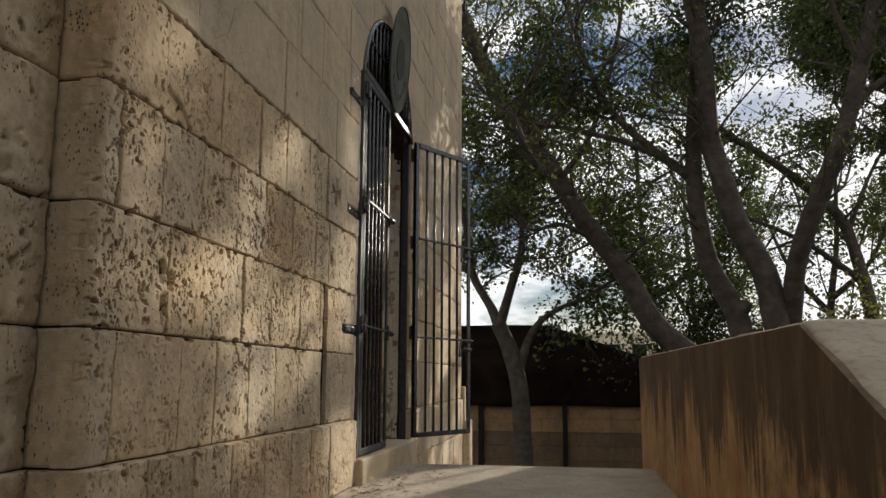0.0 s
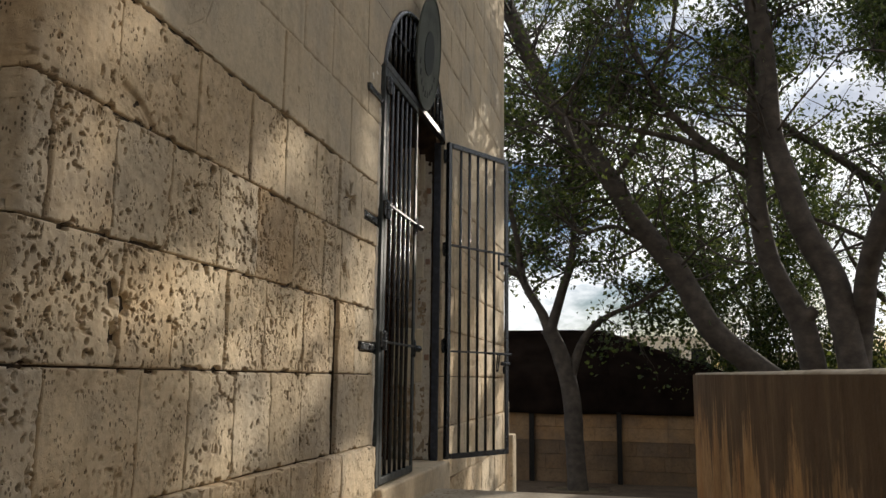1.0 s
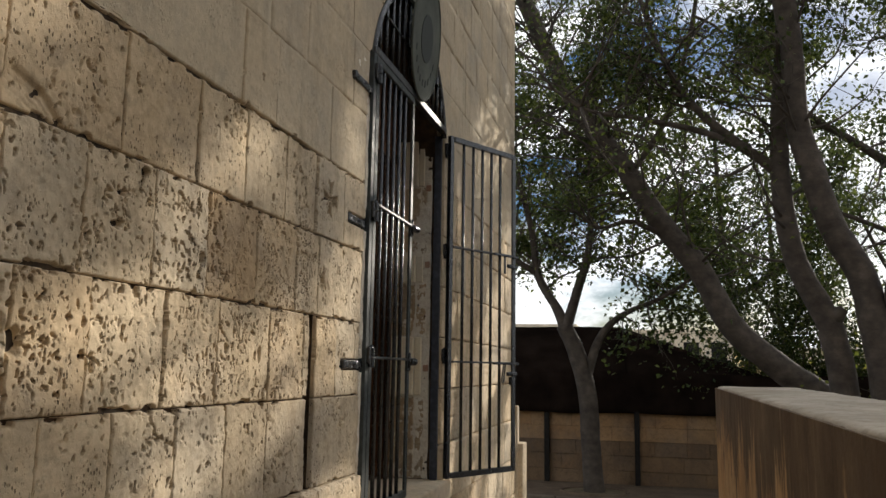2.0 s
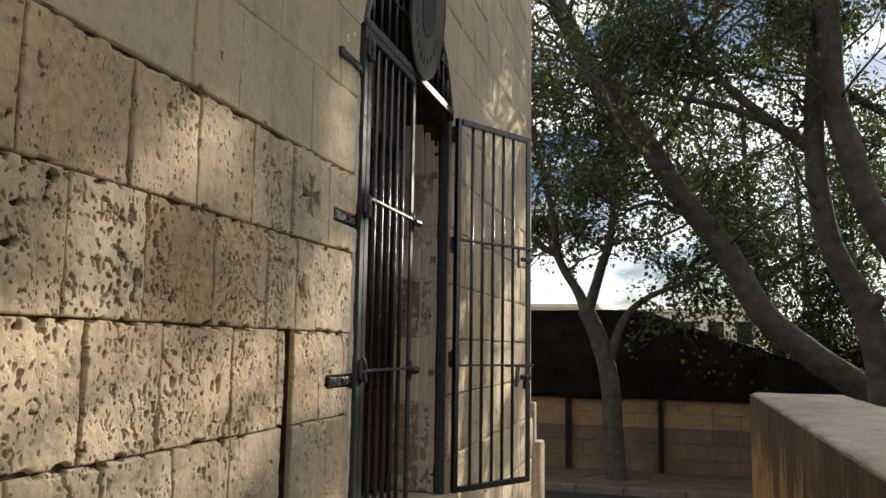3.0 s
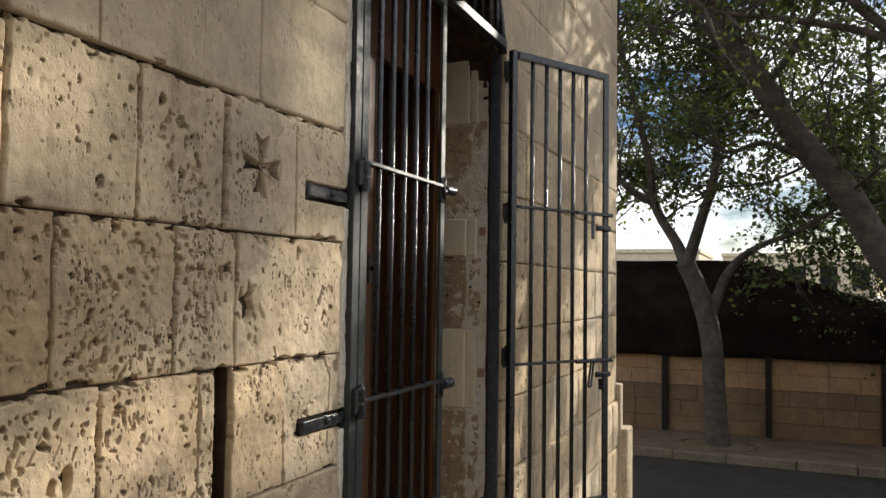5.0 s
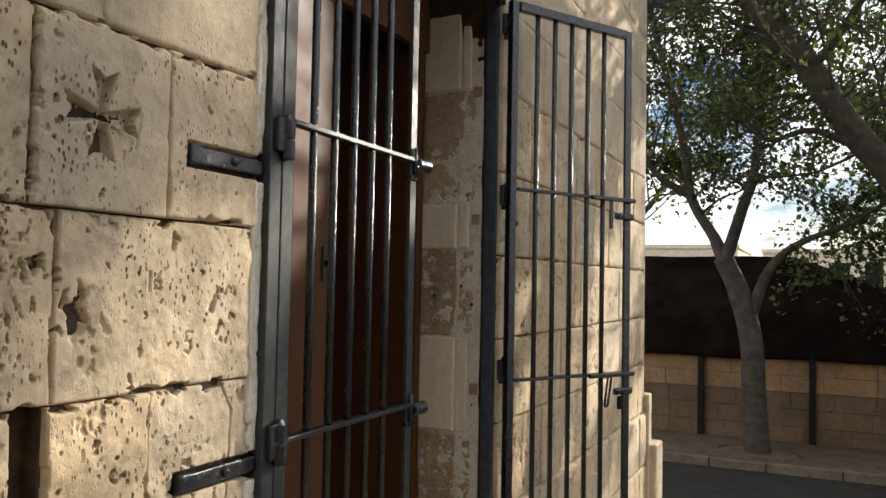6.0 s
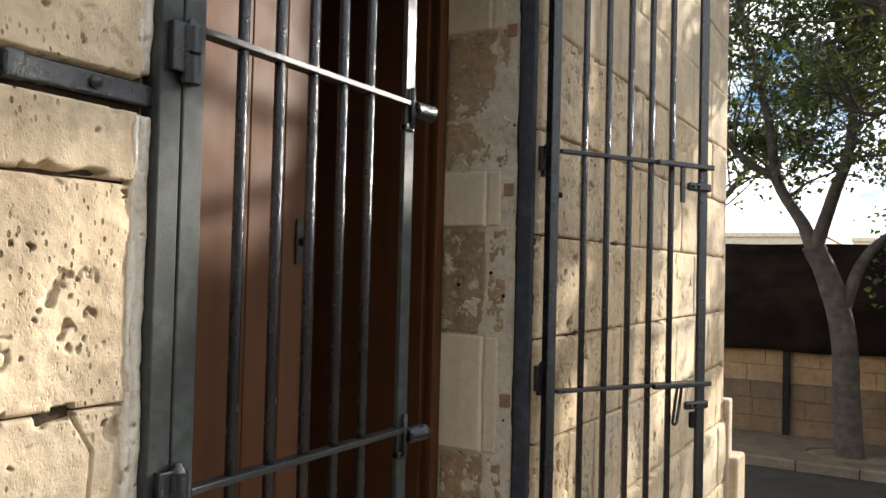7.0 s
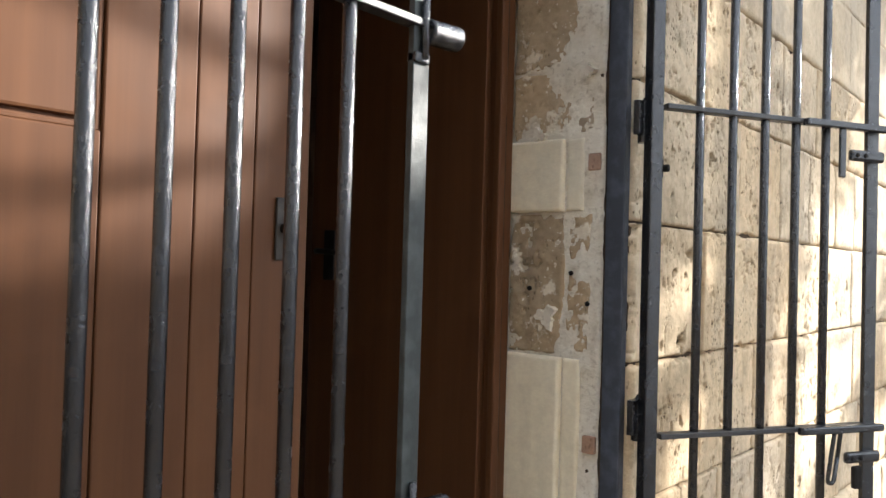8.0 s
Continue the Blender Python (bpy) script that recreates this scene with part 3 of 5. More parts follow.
for c in range(6):
    edges = [WALL_S, *JOINTS[c], OPEN_L - 0.013]
    for y0, y1 in zip(edges, edges[1:]):
        if c in (1, 2) and abs(y0 + 2.015) < 0.01:
            continue                                     # the cut slot
        near = 1.25 if y0 < -3.0 else 1.0 if y0 < -2.05 else 0.22
        pits = int(PITTED[c] * near * rng.uniform(0.5, 1.6) * (y1 - y0) / 0.3)
        worn = 0.022 if y0 == WALL_S else 0.0
        strokes = list(CARVED.get((c, y0), ()))
        if c in (2, 3) and -3.2 < y0 < -2.1 and not strokes:
            for _ in range(rng.randint(3, 6)):                # rows of old scratched marks
                h = rng.choice((0.016, 0.022, 0.03, 0.05))
                n = rng.randint(2, 6)
                sy = rng.uniform(y0 + 0.03, max(y0 + 0.04, y1 - 0.03 - n * h * 0.75))
                strokes += scribble(rng, sy, rng.uniform(COURSES[c] + 0.03, COURSES[c + 1] - 0.03 - h), n, h)
        if c == 4 and y0 < -1.75:                             # the broken bed joint above
            sy = y0
            while sy < y1:
                run = rng.uniform(0.008, 0.045)
                if rng.random() < 0.62:
                    strokes.append((sy, COURSES[5] - 0.004 + rng.gauss(0, 0.003), min(sy + run, y1), COURSES[5] - 0.004 + rng.gauss(0, 0.003), rng.uniform(0.003, 0.0075), 0.024))
                sy += run
        if (c, y0) in SPALL:
            for (ya, za), (yb, zb) in zip(SPALL[(c, y0)], SPALL[(c, y0)][1:]):
                strokes += [(ya - 0.012 * k, za - 0.012 * k, yb - 0.012 * k, zb - 0.012 * k, 0.009, 0.010 - 0.0016 * k) for k in range(6)]
        me = block(y0, y1, COURSES[c], COURSES[c + 1], 0.0021 if (c, y0) in CARVED else 0.0025 if c in (2, 3) else 0.0034 if c < 5 else 0.0045, rng, proud=(0.022 if c == 0 else rng.uniform(-0.004, 0.005)),
                   relief=0.0021 if c < 4 else 0.0014, pits=pits, edge=rng.uniform(0.0025, 0.006) if c < 5 else 0.0015, worn_left=worn, notches=rng.choice((2, 3, 4, 5, 6)) if c < 5 else 1, strokes=strokes, wells=WELLS.get((c, y0), ()),
                   cross=(-1.872, 1.345, 0.080) if (c, y0) == (4, -2.00) else None, tight=0.65 if c < 5 else 0.3, scab=SCAB[c] * (1.25 if y0 < -2.9 else 0.9 if y0 < -2.0 else 0.1) * rng.uniform(0.2, 1.0))
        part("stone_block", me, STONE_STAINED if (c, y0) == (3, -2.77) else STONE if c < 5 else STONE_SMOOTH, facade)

# upper courses, smoother, with faint joints; cut round the arch
UP = [1.83 + 0.325 * i for i in range(12)]


def clipped(y0, y1, z0, z1, rng):
    bm = bmesh.new()
    n = max(4, int((y1 - y0) / 0.03))
    ys = [y0 + 0.002 + (y1 - y0 - 0.004) * i / n for i in range(n + 1)]
    for a, b in zip(ys, ys[1:]):
        za, zb = max(z0 + 0.002, arch_top(a) or z0), max(z0 + 0.002, arch_top(b) or z0)
        if za >= z1 - 0.01 and zb >= z1 - 0.01:
            continue
        za, zb = min(za, z1 - 0.004), min(zb, z1 - 0.004)
        v = [bm.verts.new(p) for p in ((0, a, za), (0, b, zb), (0, b, z1 - 0.002), (0, a, z1 - 0.002), (-0.05, a, za), (-0.05, b, zb), (-0.05, b, z1 - 0.002), (-0.05, a, z1 - 0.002))]
        for q in ((0, 1, 2, 3), (0, 4, 5, 1), (3, 2, 6, 7), (0, 3, 7, 4), (1, 5, 6, 2)):
            bm.faces.new([v[k] for k in q])
    bmesh.ops.remove_doubles(bm, verts=bm.verts, dist=0.0005)
    return bm


for z0, z1 in zip(UP, UP[1:]):
    y = WALL_S
    while y < WALL_N - 0.1:
        w = min(rng.uniform(0.30, 0.62), WALL_N - y)
        if WALL_N - (y + w) < 0.15:
            w = WALL_N - y
        if z0 < 2.0 and y < OPEN_R and y + w > OPEN_L:
            if y < OPEN_L - 0.05:
                w = OPEN_L - y
            else:
                y = OPEN_R
                continue
        if z0 < ARCH_Z + ARCH_R and y < OPEN_R and y + w > OPEN_L and z0 >= 2.0:
            part("stone_block", clipped(y, y + w, z0, z1, rng), STONE_SMOOTH, facade)
        else:
            me = block(y, y + w, z0, z1, 0.010 if z0 < 2.6 else 0.03, rng, relief=0.0022, pits=0, edge=0.0012, worn_left=0.022 if y == WALL_S else 0.0, tight=0.2)
            part("stone_block", me, STONE_SMOOTH, facade)
        y += w

# right of the doorway
RIGHT = [-0.80, -0.47, -0.145] + COURSES[1:]
for c in range(len(RIGHT) - 1):
    y = OPEN_R
    while y < WALL_N - 0.05:
        w = rng.uniform(0.22, 0.48)
        if WALL_N - (y + w) < 0.16:
            w = WALL_N - y
        fine = 0.0045 if y < 0.7 else 0.0075 if y < 1.6 else 0.02
        scars = []
        for _ in range(4 if y < 0.9 else 0):
            sy, sz = rng.uniform(y, y + w), rng.uniform(RIGHT[c], RIGHT[c + 1])
            scars.append((sy, sz, sy + rng.gauss(0, 0.004), sz + rng.uniform(0.01, 0.06), 0.003, 0.005))
        me = block(y, y + w, RIGHT[c], RIGHT[c + 1], fine, rng, proud=(0.020 if RIGHT[c] < 0.1 else rng.uniform(-0.003, 0.004)), relief=0.0017,
                   pits=int(rng.uniform(0.2, 1.4) * (75 if y < 0.35 else 30) * (y < 1.6)), edge=rng.uniform(0.0015, 0.004), notches=rng.choice((1, 2, 3, 4)), strokes=scars, tight=0.7, big=1.5, scab=0.2 if y < 1.4 else 0)
        part("stone_block", me, STONE, facade)
        y += w
# blocks of the end face and its stepped foot
part("end_face", box(-DEEP, 0.0, WALL_N - 0.03, WALL_N, -1.75, 5.4, 0.008), STONE, facade)
part("foot_block", box(-DEEP, 0.035, WALL_N, WALL_N + 0.10, -1.75, 0.33, 0.012), STONE, facade)
part("foot_block", box(-DEEP, 0.085, WALL_N + 0.02, WALL_N + 0.26, -1.75, -0.02, 0.015), STONE, facade)
part("foot_block", box(-0.02, 0.030, -3.0, WALL_N, -1.75, -0.80, 0.01), STONE, facade)

# the wall set back beyond the quoin
side = thing("wall_side", "recessed shaded limestone wall beside the portal", "wall", kind="structure")
part("wall_core", box(-DEEP - 0.12, -0.142, -12, WALL_S + 0.02, -1.75, 5.4), JOINT, side)
SIDE = [-1.75, -1.4, -1.1, -0.80, -0.47] + COURSES[:] + UP[1:]
for z0, z1 in zip(SIDE, SIDE[1:]):
    y = -7.2
    while y < WALL_S - 0.01:
        w = rng.uniform(0.35, 0.6)
        if WALL_S - (y + w) < 0.2:
            w = WALL_S - y
        me = block(y, y + w, z0, z1, 0.009 if y > -4.75 else 0.05, rng, x=-0.125, relief=0.004, pits=40 if y > -4.75 else 0, edge=0.012, notches=4 if y > -4.75 else 0, tight=0.7, scab=0.5 if y > -4.75 else 0)
        part("stone_block", me, STONE, side)
        y += w
for z0, z1 in zip(SIDE, SIDE[1:]):
    part("quoin_return", box(-0.17, -0.016, WALL_S + 0.004, WALL_S + 0.05, z0 + 0.003, z1 - 0.003, 0.008), STONE, facade)

# doorway: reveal stones, threshold
reveal = thing("door_reveal", "patched limestone door jamb with mortar repairs", "door jamb", kind="structure")
FLAT = pose(0, 0, 0, 0, 0, -90)                        # turns a face block to look south


def jamb_stone(x0, x1, z0, z1, proud, mt, rough):
    ob = part("jamb_stone", block(x0, x1, z0, z1, 0.004, rng, proud=proud, relief=0.0006 + 0.003 * rough, pits=int(14 * rough), edge=0.003 + 0.006 * rough, notches=int(3 * rough), tight=0.8, scab=0.3 * rough), mt, reveal)
    ob.matrix_basis = FLAT


JAMB = [(-0.01, 0.495, 1, -0.17), (0.495, 0.862, 0, -0.178), (0.862, 1.203, 1, -0.176), (1.203, 1.382, 0, -0.178), (1.382, 1.55, 1, -0.154), (1.55, 1.83, 1, -0.150), (1.83, 2.15, 0, -0.17), (2.15, 2.45, 1, -0.16)]
for z0, z1, old, xm in JAMB:
    mt = STONE_OLD if old else STONE_NEW
    jamb_stone(-0.337, xm, z0, z1, 0.010 if old else 0.022, mt, old)
    jamb_stone(xm, -0.128 if not old else -0.105, z0, z1, 0.006 if old else 0.013, mt, old)
    part("jamb_stone", box(-0.335, -0.135, OPEN_L - 0.02, OPEN_L + 0.012, z0 + 0.006, z1 - 0.006, 0.006), mt, reveal)
fill = part("jamb_mortar", block(-0.357, -0.075, SILL_Z, 2.3, 0.006, rng, proud=0.005, relief=0.003, pits=25, edge=0.004), LIME, reveal)
fill.matrix_basis = FLAT
part("jamb_mortar", box(-0.345, -0.02, OPEN_L - 0.02, OPEN_L + 0.008, SILL_Z, 2.3), MORTAR, reveal)


def splat(x, z, r, name, mt):
    """A ragged blob of lime thrown on the jamb."""
    bm = bmesh.new()
    rim = []
    for i in range(22):
        a = 2 * math.pi * i / 22
        k = r * (0.82 + 0.28 * math.sin(3 * a + x * 90) + 0.16 * math.sin(7 * a + z * 50))
        rim.append((x + k * math.cos(a), z + k * math.sin(a)))
    top = [bm.verts.new((x + (px - x) * 0.86, -0.019, z + (pz - z) * 0.86)) for px, pz in rim]
    low = [bm.verts.new((px, -0.006, pz)) for px, pz in rim]
    bm.faces.new(top)
    for i in range(22):
        bm.faces.new((top[i], top[(i + 1) % 22], low[(i + 1) % 22], low[i]))
    part(name, bm, mt, reveal)


splat(-0.222, 0.953, 0.033, "lime_patch", LIME)
splat(-0.255, 1.392, 0.022, "lime_patch", LIME)
splat(-0.118, 1.535, 0.016, "lime_patch", LIME)
for z in (0.645, 1.30, 1.80):
    part("packing_brick", box(-0.118, -0.085, -0.013, 0.01, z, z + 0.04, 0.003), STONE_RED, reveal)
# raised dark discs in place of the shade in nail holes
for x, z in ((-0.155, 1.06), (-0.27, 1.02), (-0.11, 0.99)):
    tube("nail_hole", [(x, -0.0125, z), (x, -0.0165, z)], 0.006, IRON_DULL, reveal, sides=8)
sill = part("threshold", box(-0.40, 0.06, OPEN_L - 0.02, OPEN_R + 0.05, LAND_Z - 0.1, SILL_Z, 0.012), STONE_SMOOTH)
tagged(sill, "worn pale stone threshold under the gate", "threshold", kind="structure")

# ---------------------------------------------------------------- landing, stairs, parapet
PAR_IN, PAR_OUT, PAR_TOP, PAR_END, KNEE = 1.655, 2.16, 0.583, 0.48, -3.82
landing = part("landing", box(-0.02, PAR_IN + 0.02, -3.6, -0.30, -1.75, LAND_Z, 0.012), PAVING)
tagged(landing, "worn pale paved landing outside the gate", "landing", kind="structure")


def parapet_top(y):
    """Nearly level along the landing, then down with the stairs."""
    return PAR_TOP - 0.0075 * (PAR_END - y) - 0.395 * max(0.0, KNEE - y)


stairs = thing("stairs", "pale stone steps rising to the landing", "stairs", kind="structure")
for i in range(6):
    part("step", box(-0.02, PAR_IN + 0.02, -0.30 + 0.40 * i, 0.10 + 0.40 * i, -1.9, LAND_Z - 0.2 * (i + 1), 0.012), PAVING, stairs)
for i in range(9):
    z = LAND_Z - 0.173 * (i + 1)
    part("step", box(-0.1, PAR_IN + 0.02, -3.6 - 0.43 * (i + 1), -3.6 - 0.43 * i + 0.02, -1.9, z, 0.012), PAVING, stairs)
parapet = thing("parapet", "ochre rendered parapet with dark rain streaks", "parapet", kind="structure")


def parapet_body(inset, low, drop):
    """The long side profile, extruded across."""
    bm = bmesh.new()
    prof = [(PAR_END - inset, low), (PAR_END - inset, PAR_TOP - drop), (KNEE, parapet_top(KNEE) - drop), (-7.6, parapet_top(-7.6) - drop), (-7.6, low)]
    rows = [[bm.verts.new((x, y, z)) for y, z in prof] for x in (PAR_IN + inset, PAR_OUT - inset)]
    n = len(prof)
    bm.faces.new(rows[0])
    bm.faces.new(list(reversed(rows[1])))
    for i in range(n):
        bm.faces.new((rows[0][i], rows[1][i], rows[1][(i + 1) % n], rows[0][(i + 1) % n]))
    return bm


def coping():
    """A worn flat cap with ragged, crumbled arrises."""
    bm = bmesh.new()
    across = [PAR_IN + 0.005, PAR_IN + 0.012, PAR_IN + 0.03, PAR_IN + 0.07] + [PAR_IN + 0.07 + (PAR_OUT - PAR_IN - 0.14) * i / 7 for i in range(1, 7)] + [PAR_OUT - 0.07, PAR_OUT - 0.03, PAR_OUT - 0.012, PAR_OUT - 0.005]
    rows = []
    for j in range(330):
        y = PAR_END + 0.004 - 0.0246 * j
        z = parapet_top(y)
        row = []
        for i, x in enumerate(across):
            q = Vector((x, y, z))
            rim = min(i, len(across) - 1 - i)
            worn = (0.022, 0.008, 0.002)[rim] if rim < 3 else 0.0
            worn *= 0.5 + 1.6 * max(0.0, noise.noise(q * 5.0) + 0.3 * noise.noise(q * 19))
            if j < 2:
                worn += 0.010 * (2 - j)
            dx = (0.004 + 0.006 * noise.noise(q * 11)) * (1 if i < 3 else -1 if rim < 3 else 0)
            row.append(bm.verts.new((x + dx, y, z - worn + 0.0035 * noise.noise(q * 8) + 0.002 * noise.noise(q * 25))))
        rows.append(row)
    for r0, r1 in zip(rows, rows[1:]):
        for k in range(len(across) - 1):
            bm.faces.new((r0[k], r0[k + 1], r1[k + 1], r1[k]))
    edge = [e for e in bm.edges if len(e.link_faces) == 1]
    low = bmesh.ops.extrude_edge_only(bm, edges=edge)["geom"]
    for v in low:
        if isinstance(v, bmesh.types.BMVert):
            v.co.z -= 0.035
    return bm


part("parapet_wall", parapet_body(0.0, -1.8, 0.011), RENDER, parapet)
part("coping", coping(), COPING, parapet, "flat weathered grey stone coping", smooth=True)

# ---------------------------------------------------------------- the room behind the door
room = thing("room", "dark room behind the wooden door", "room", kind="structure")
part("room_wall", box(-3.6, -3.5, -3.2, 1.6, -0.1, 3.2), CAVE, room)
part("room_wall", box(-3.5, -DEEP, -3.2, -3.1, -0.1, 3.2), CAVE, room)
part("room_wall", box(-3.5, -DEEP, 1.5, 1.6, -0.1, 3.2), CAVE, room)
part("room_floor", box(-3.5, -DEEP, -3.2, 1.6, -0.15, -0.03), CAVE, room)
ceiling = part("ceiling", box(-3.6, -DEEP, -3.2, 1.6, 3.2, 3.3), CAVE)
tagged(ceiling, "plaster ceiling of the room, lightened for bounce", "ceiling", kind="structure")

# wooden double door
DOOR_X = -0.285
frame_door = thing("door_frame", "brown painted wooden door frame", "door frame", kind="structure")
part("frame_post", box(-0.345, -0.285, OPEN_L + 0.008, OPEN_L + 0.075, SILL_Z, 2.0, 0.004), WOOD, frame_door)
part("frame_post", box(-0.358, -0.325, -0.085, -0.022, SILL_Z, 2.0, 0.004), WOOD, frame_door)
part("frame_bead", box(-0.33, -0.310, -0.098, -0.072, SILL_Z, 2.0, 0.004), WOOD, frame_door)
# dark strips stand in for the shaded slots between frame and bead
for i in range(4):
    part("hinge_gap", box(-0.335, -0.319, -0.066, -0.060, 0.15 + 0.47 * i, 0.50 + 0.47 * i), IRON_DULL, frame_door)


def lunette():
    bm = bmesh.new()
    n = 24
    y0, y1 = OPEN_L + 0.01, OPEN_R - 0.01
    for i in range(n):
        a, b = y0 + (y1 - y0) * i / n, y0 + (y1 - y0) * (i + 1) / n
        v = [bm.verts.new(p) for p in ((-0.31, a, 1.99), (-0.31, b, 1.99), (-0.31, b, (arch_top(b) or 2) + 0.01), (-0.31, a, (arch_top(a) or 2) + 0.01))]
        w = [bm.verts.new((-0.34, q.co.y, q.co.z)) for q in v]
        bm.faces.new(v)
        bm.faces.new(list(reversed(w)))
        bm.faces.new((v[0], w[0], w[1], v[1]))
    return bm


part("lunette_panel", lunette(), WOOD, frame_door)


def door_leaf(name, label, width):
    """A leaf from y=0 to y=width, outer face at x=0: boards, and a sunk panel over a deep rail."""
    leaf = thing(name, label, "door")
    part("core_board", box(-0.034, -0.016, 0, width, 0.01, 1.985, 0.002), WOOD, leaf)
    cuts = [0.275, 0.427, width - 0.115, width - 0.03, width]
    for a, b in zip(cuts, cuts[1:]):
        part("plank", box(-0.018, 0.0 if b < width else 0.004, a + 0.0008, b - 0.0008, 0.01, 1.985, 0.003), WOOD, leaf)
    part("stile", box(-0.018, 0.0, 0.0, 0.105, 0.01, 1.985, 0.003), WOOD, leaf)
    for z0, z1 in ((0.01, 0.16), (0.70, 1.247), (1.86, 1.985)):
        part("rail", box(-0.018, -0.0006, 0.106, 0.2742, z0, z1, 0.003), WOOD, leaf)
    for z0, z1 in ((0.16, 0.70), (1.247, 1.86)):
        part("panel", box(-0.018, -0.006, 0.122, 0.258, z0 + 0.016, z1 - 0.016, 0.005), WOOD, leaf)
        for y0, y1, za, zb in ((0.106, 0.114, z0, z1), (0.266, 0.2742, z0, z1), (0.1145, 0.2655, z0, z0 + 0.008), (0.1145, 0.2655, z1 - 0.008, z1)):
            part("moulding", box(-0.018, -0.004, y0, y1, za, zb, 0.002), WOOD, leaf)
    return leaf


left_leaf = door_leaf("door_leaf", "brown painted wooden door leaf, closed, sun patches on it", 0.655)
left_leaf.matrix_basis = pose(DOOR_X, OPEN_L + 0.072, 0)
plate = part("lock_plate", box(0.001, 0.007, 0.584, 0.616, 1.070, 1.178, 0.002), BRASS, left_leaf, "worn metal lock plate")
tube("lock_knob", [(0.004, 0.600, 1.125), (0.036, 0.600, 1.125), (0.040, 0.600, 1.125)], [0.009, 0.010, 0.006], IRON_DULL, plate)
right_leaf = door_leaf("door_leaf", "brown painted wooden door leaf, open inwards", 0.60)
right_leaf.matrix_basis = pose(-0.350, -0.075, 0, 0, 0, 92)
tube("door_lever", [(-0.05, 0.52, 1.10), (-0.09, 0.52, 1.10), (-0.095, 0.50, 1.10), (-0.095, 0.42, 1.095)], 0.008, IRON_DULL, right_leaf)
part("lever_plate", box(-0.042, -0.035, 0.50, 0.54, 1.02, 1.16, 0.002), IRON_DULL, right_leaf)

# ---------------------------------------------------------------- iron gate
LEAF_W, G_TOP, G_HI, G_LO, G_BOT = 0.664, 2.16, 1.435, 0.708, -0.02 + 0.02


gate = thing("iron_gate", "black iron bar gate in a grey steel frame, one leaf open", "gate")


def gate_leaf(at, steel, label, stile):
    """A leaf from its hinge line at y=0 to y=LEAF_W, in the plane x=0."""
    bm = box(-0.015, 0.015, 0.0, stile, G_BOT, G_TOP, 0.003)
    box(-0.006, 0.006, LEAF_W - 0.036, LEAF_W, G_BOT, G_TOP, 0.0015, bm)
    box(-0.014, 0.014, 0.043, LEAF_W - 0.036, G_TOP - 0.035, G_TOP, 0.002, bm)
    box(-0.014, 0.014, 0.043, LEAF_W - 0.036, G_BOT, G_BOT + 0.035, 0.002, bm)
    g = part("gate_leaf", bm, steel, gate, label)
    g.matrix_basis = at
    for z in (G_HI, G_LO):
        part("middle_rail", box(-0.014, 0.014, 0.043, LEAF_W, z - 0.006, z + 0.006, 0.002), IRON_RAIL, g)
    v, f = rings_mesh("bar", [(0, 0, G_BOT + 0.03), (0, 0, G_TOP - 0.03)], [0.0100] * 2, 14)
    me = bpy.data.meshes.new("bar")
    me.from_pydata(v, [], f)
    me.shade_smooth()
    for i in range(5):
        b = part("bar", me, IRON, g)
        b.location.y = 0.138 + 0.0910 * i
    return g


def bored(length, ro, ri, n=20):
    """A short pipe along x with an open bore."""
    bm = bmesh.new()
    rings = []
    for x, r in ((0.0, ri), (0.0, ro - 0.002), (0.002, ro), (length - 0.002, ro), (length, ro - 0.002), (length, ri)):
        rings.append([bm.verts.new((x, r * math.cos(2 * math.pi * i / n), r * math.sin(2 * math.pi * i / n))) for i in range(n)])
    for a, b in zip(rings, rings[1:] + rings[:1]):
        for i in range(n):
            bm.faces.new((a[i], a[(i + 1) % n], b[(i + 1) % n], b[i]))
    return bm


gate_l = gate_leaf(pose(0.006, -1.395, 0), IRON_GREY, "closed gate leaf with five round bars", 0.043)
for z in (G_HI, G_LO):
    b = part("bolt_tube", bored(0.062, 0.0195, 0.012), IRON, gate_l, "short iron bolt tube", smooth=False)
    b.matrix_basis = pose(0.012, LEAF_W - 0.012, z - 0.012, 0, 0, 82)
    tube("bolt_pin", [(0.013, LEAF_W - 0.018, z + 0.035), (0.013, LEAF_W - 0.018, z - 0.055)], 0.006, IRON, gate_l)
    part("bolt_lug", box(-0.008, 0.012, LEAF_W - 0.036, LEAF_W - 0.004, z - 0.062, z - 0.045, 0.003), IRON, gate_l)
gate_r = gate_leaf(pose(0.036, -0.026, 0, 0, 0, -30.5), IRON, "gate leaf swung open towards the street", 0.032)
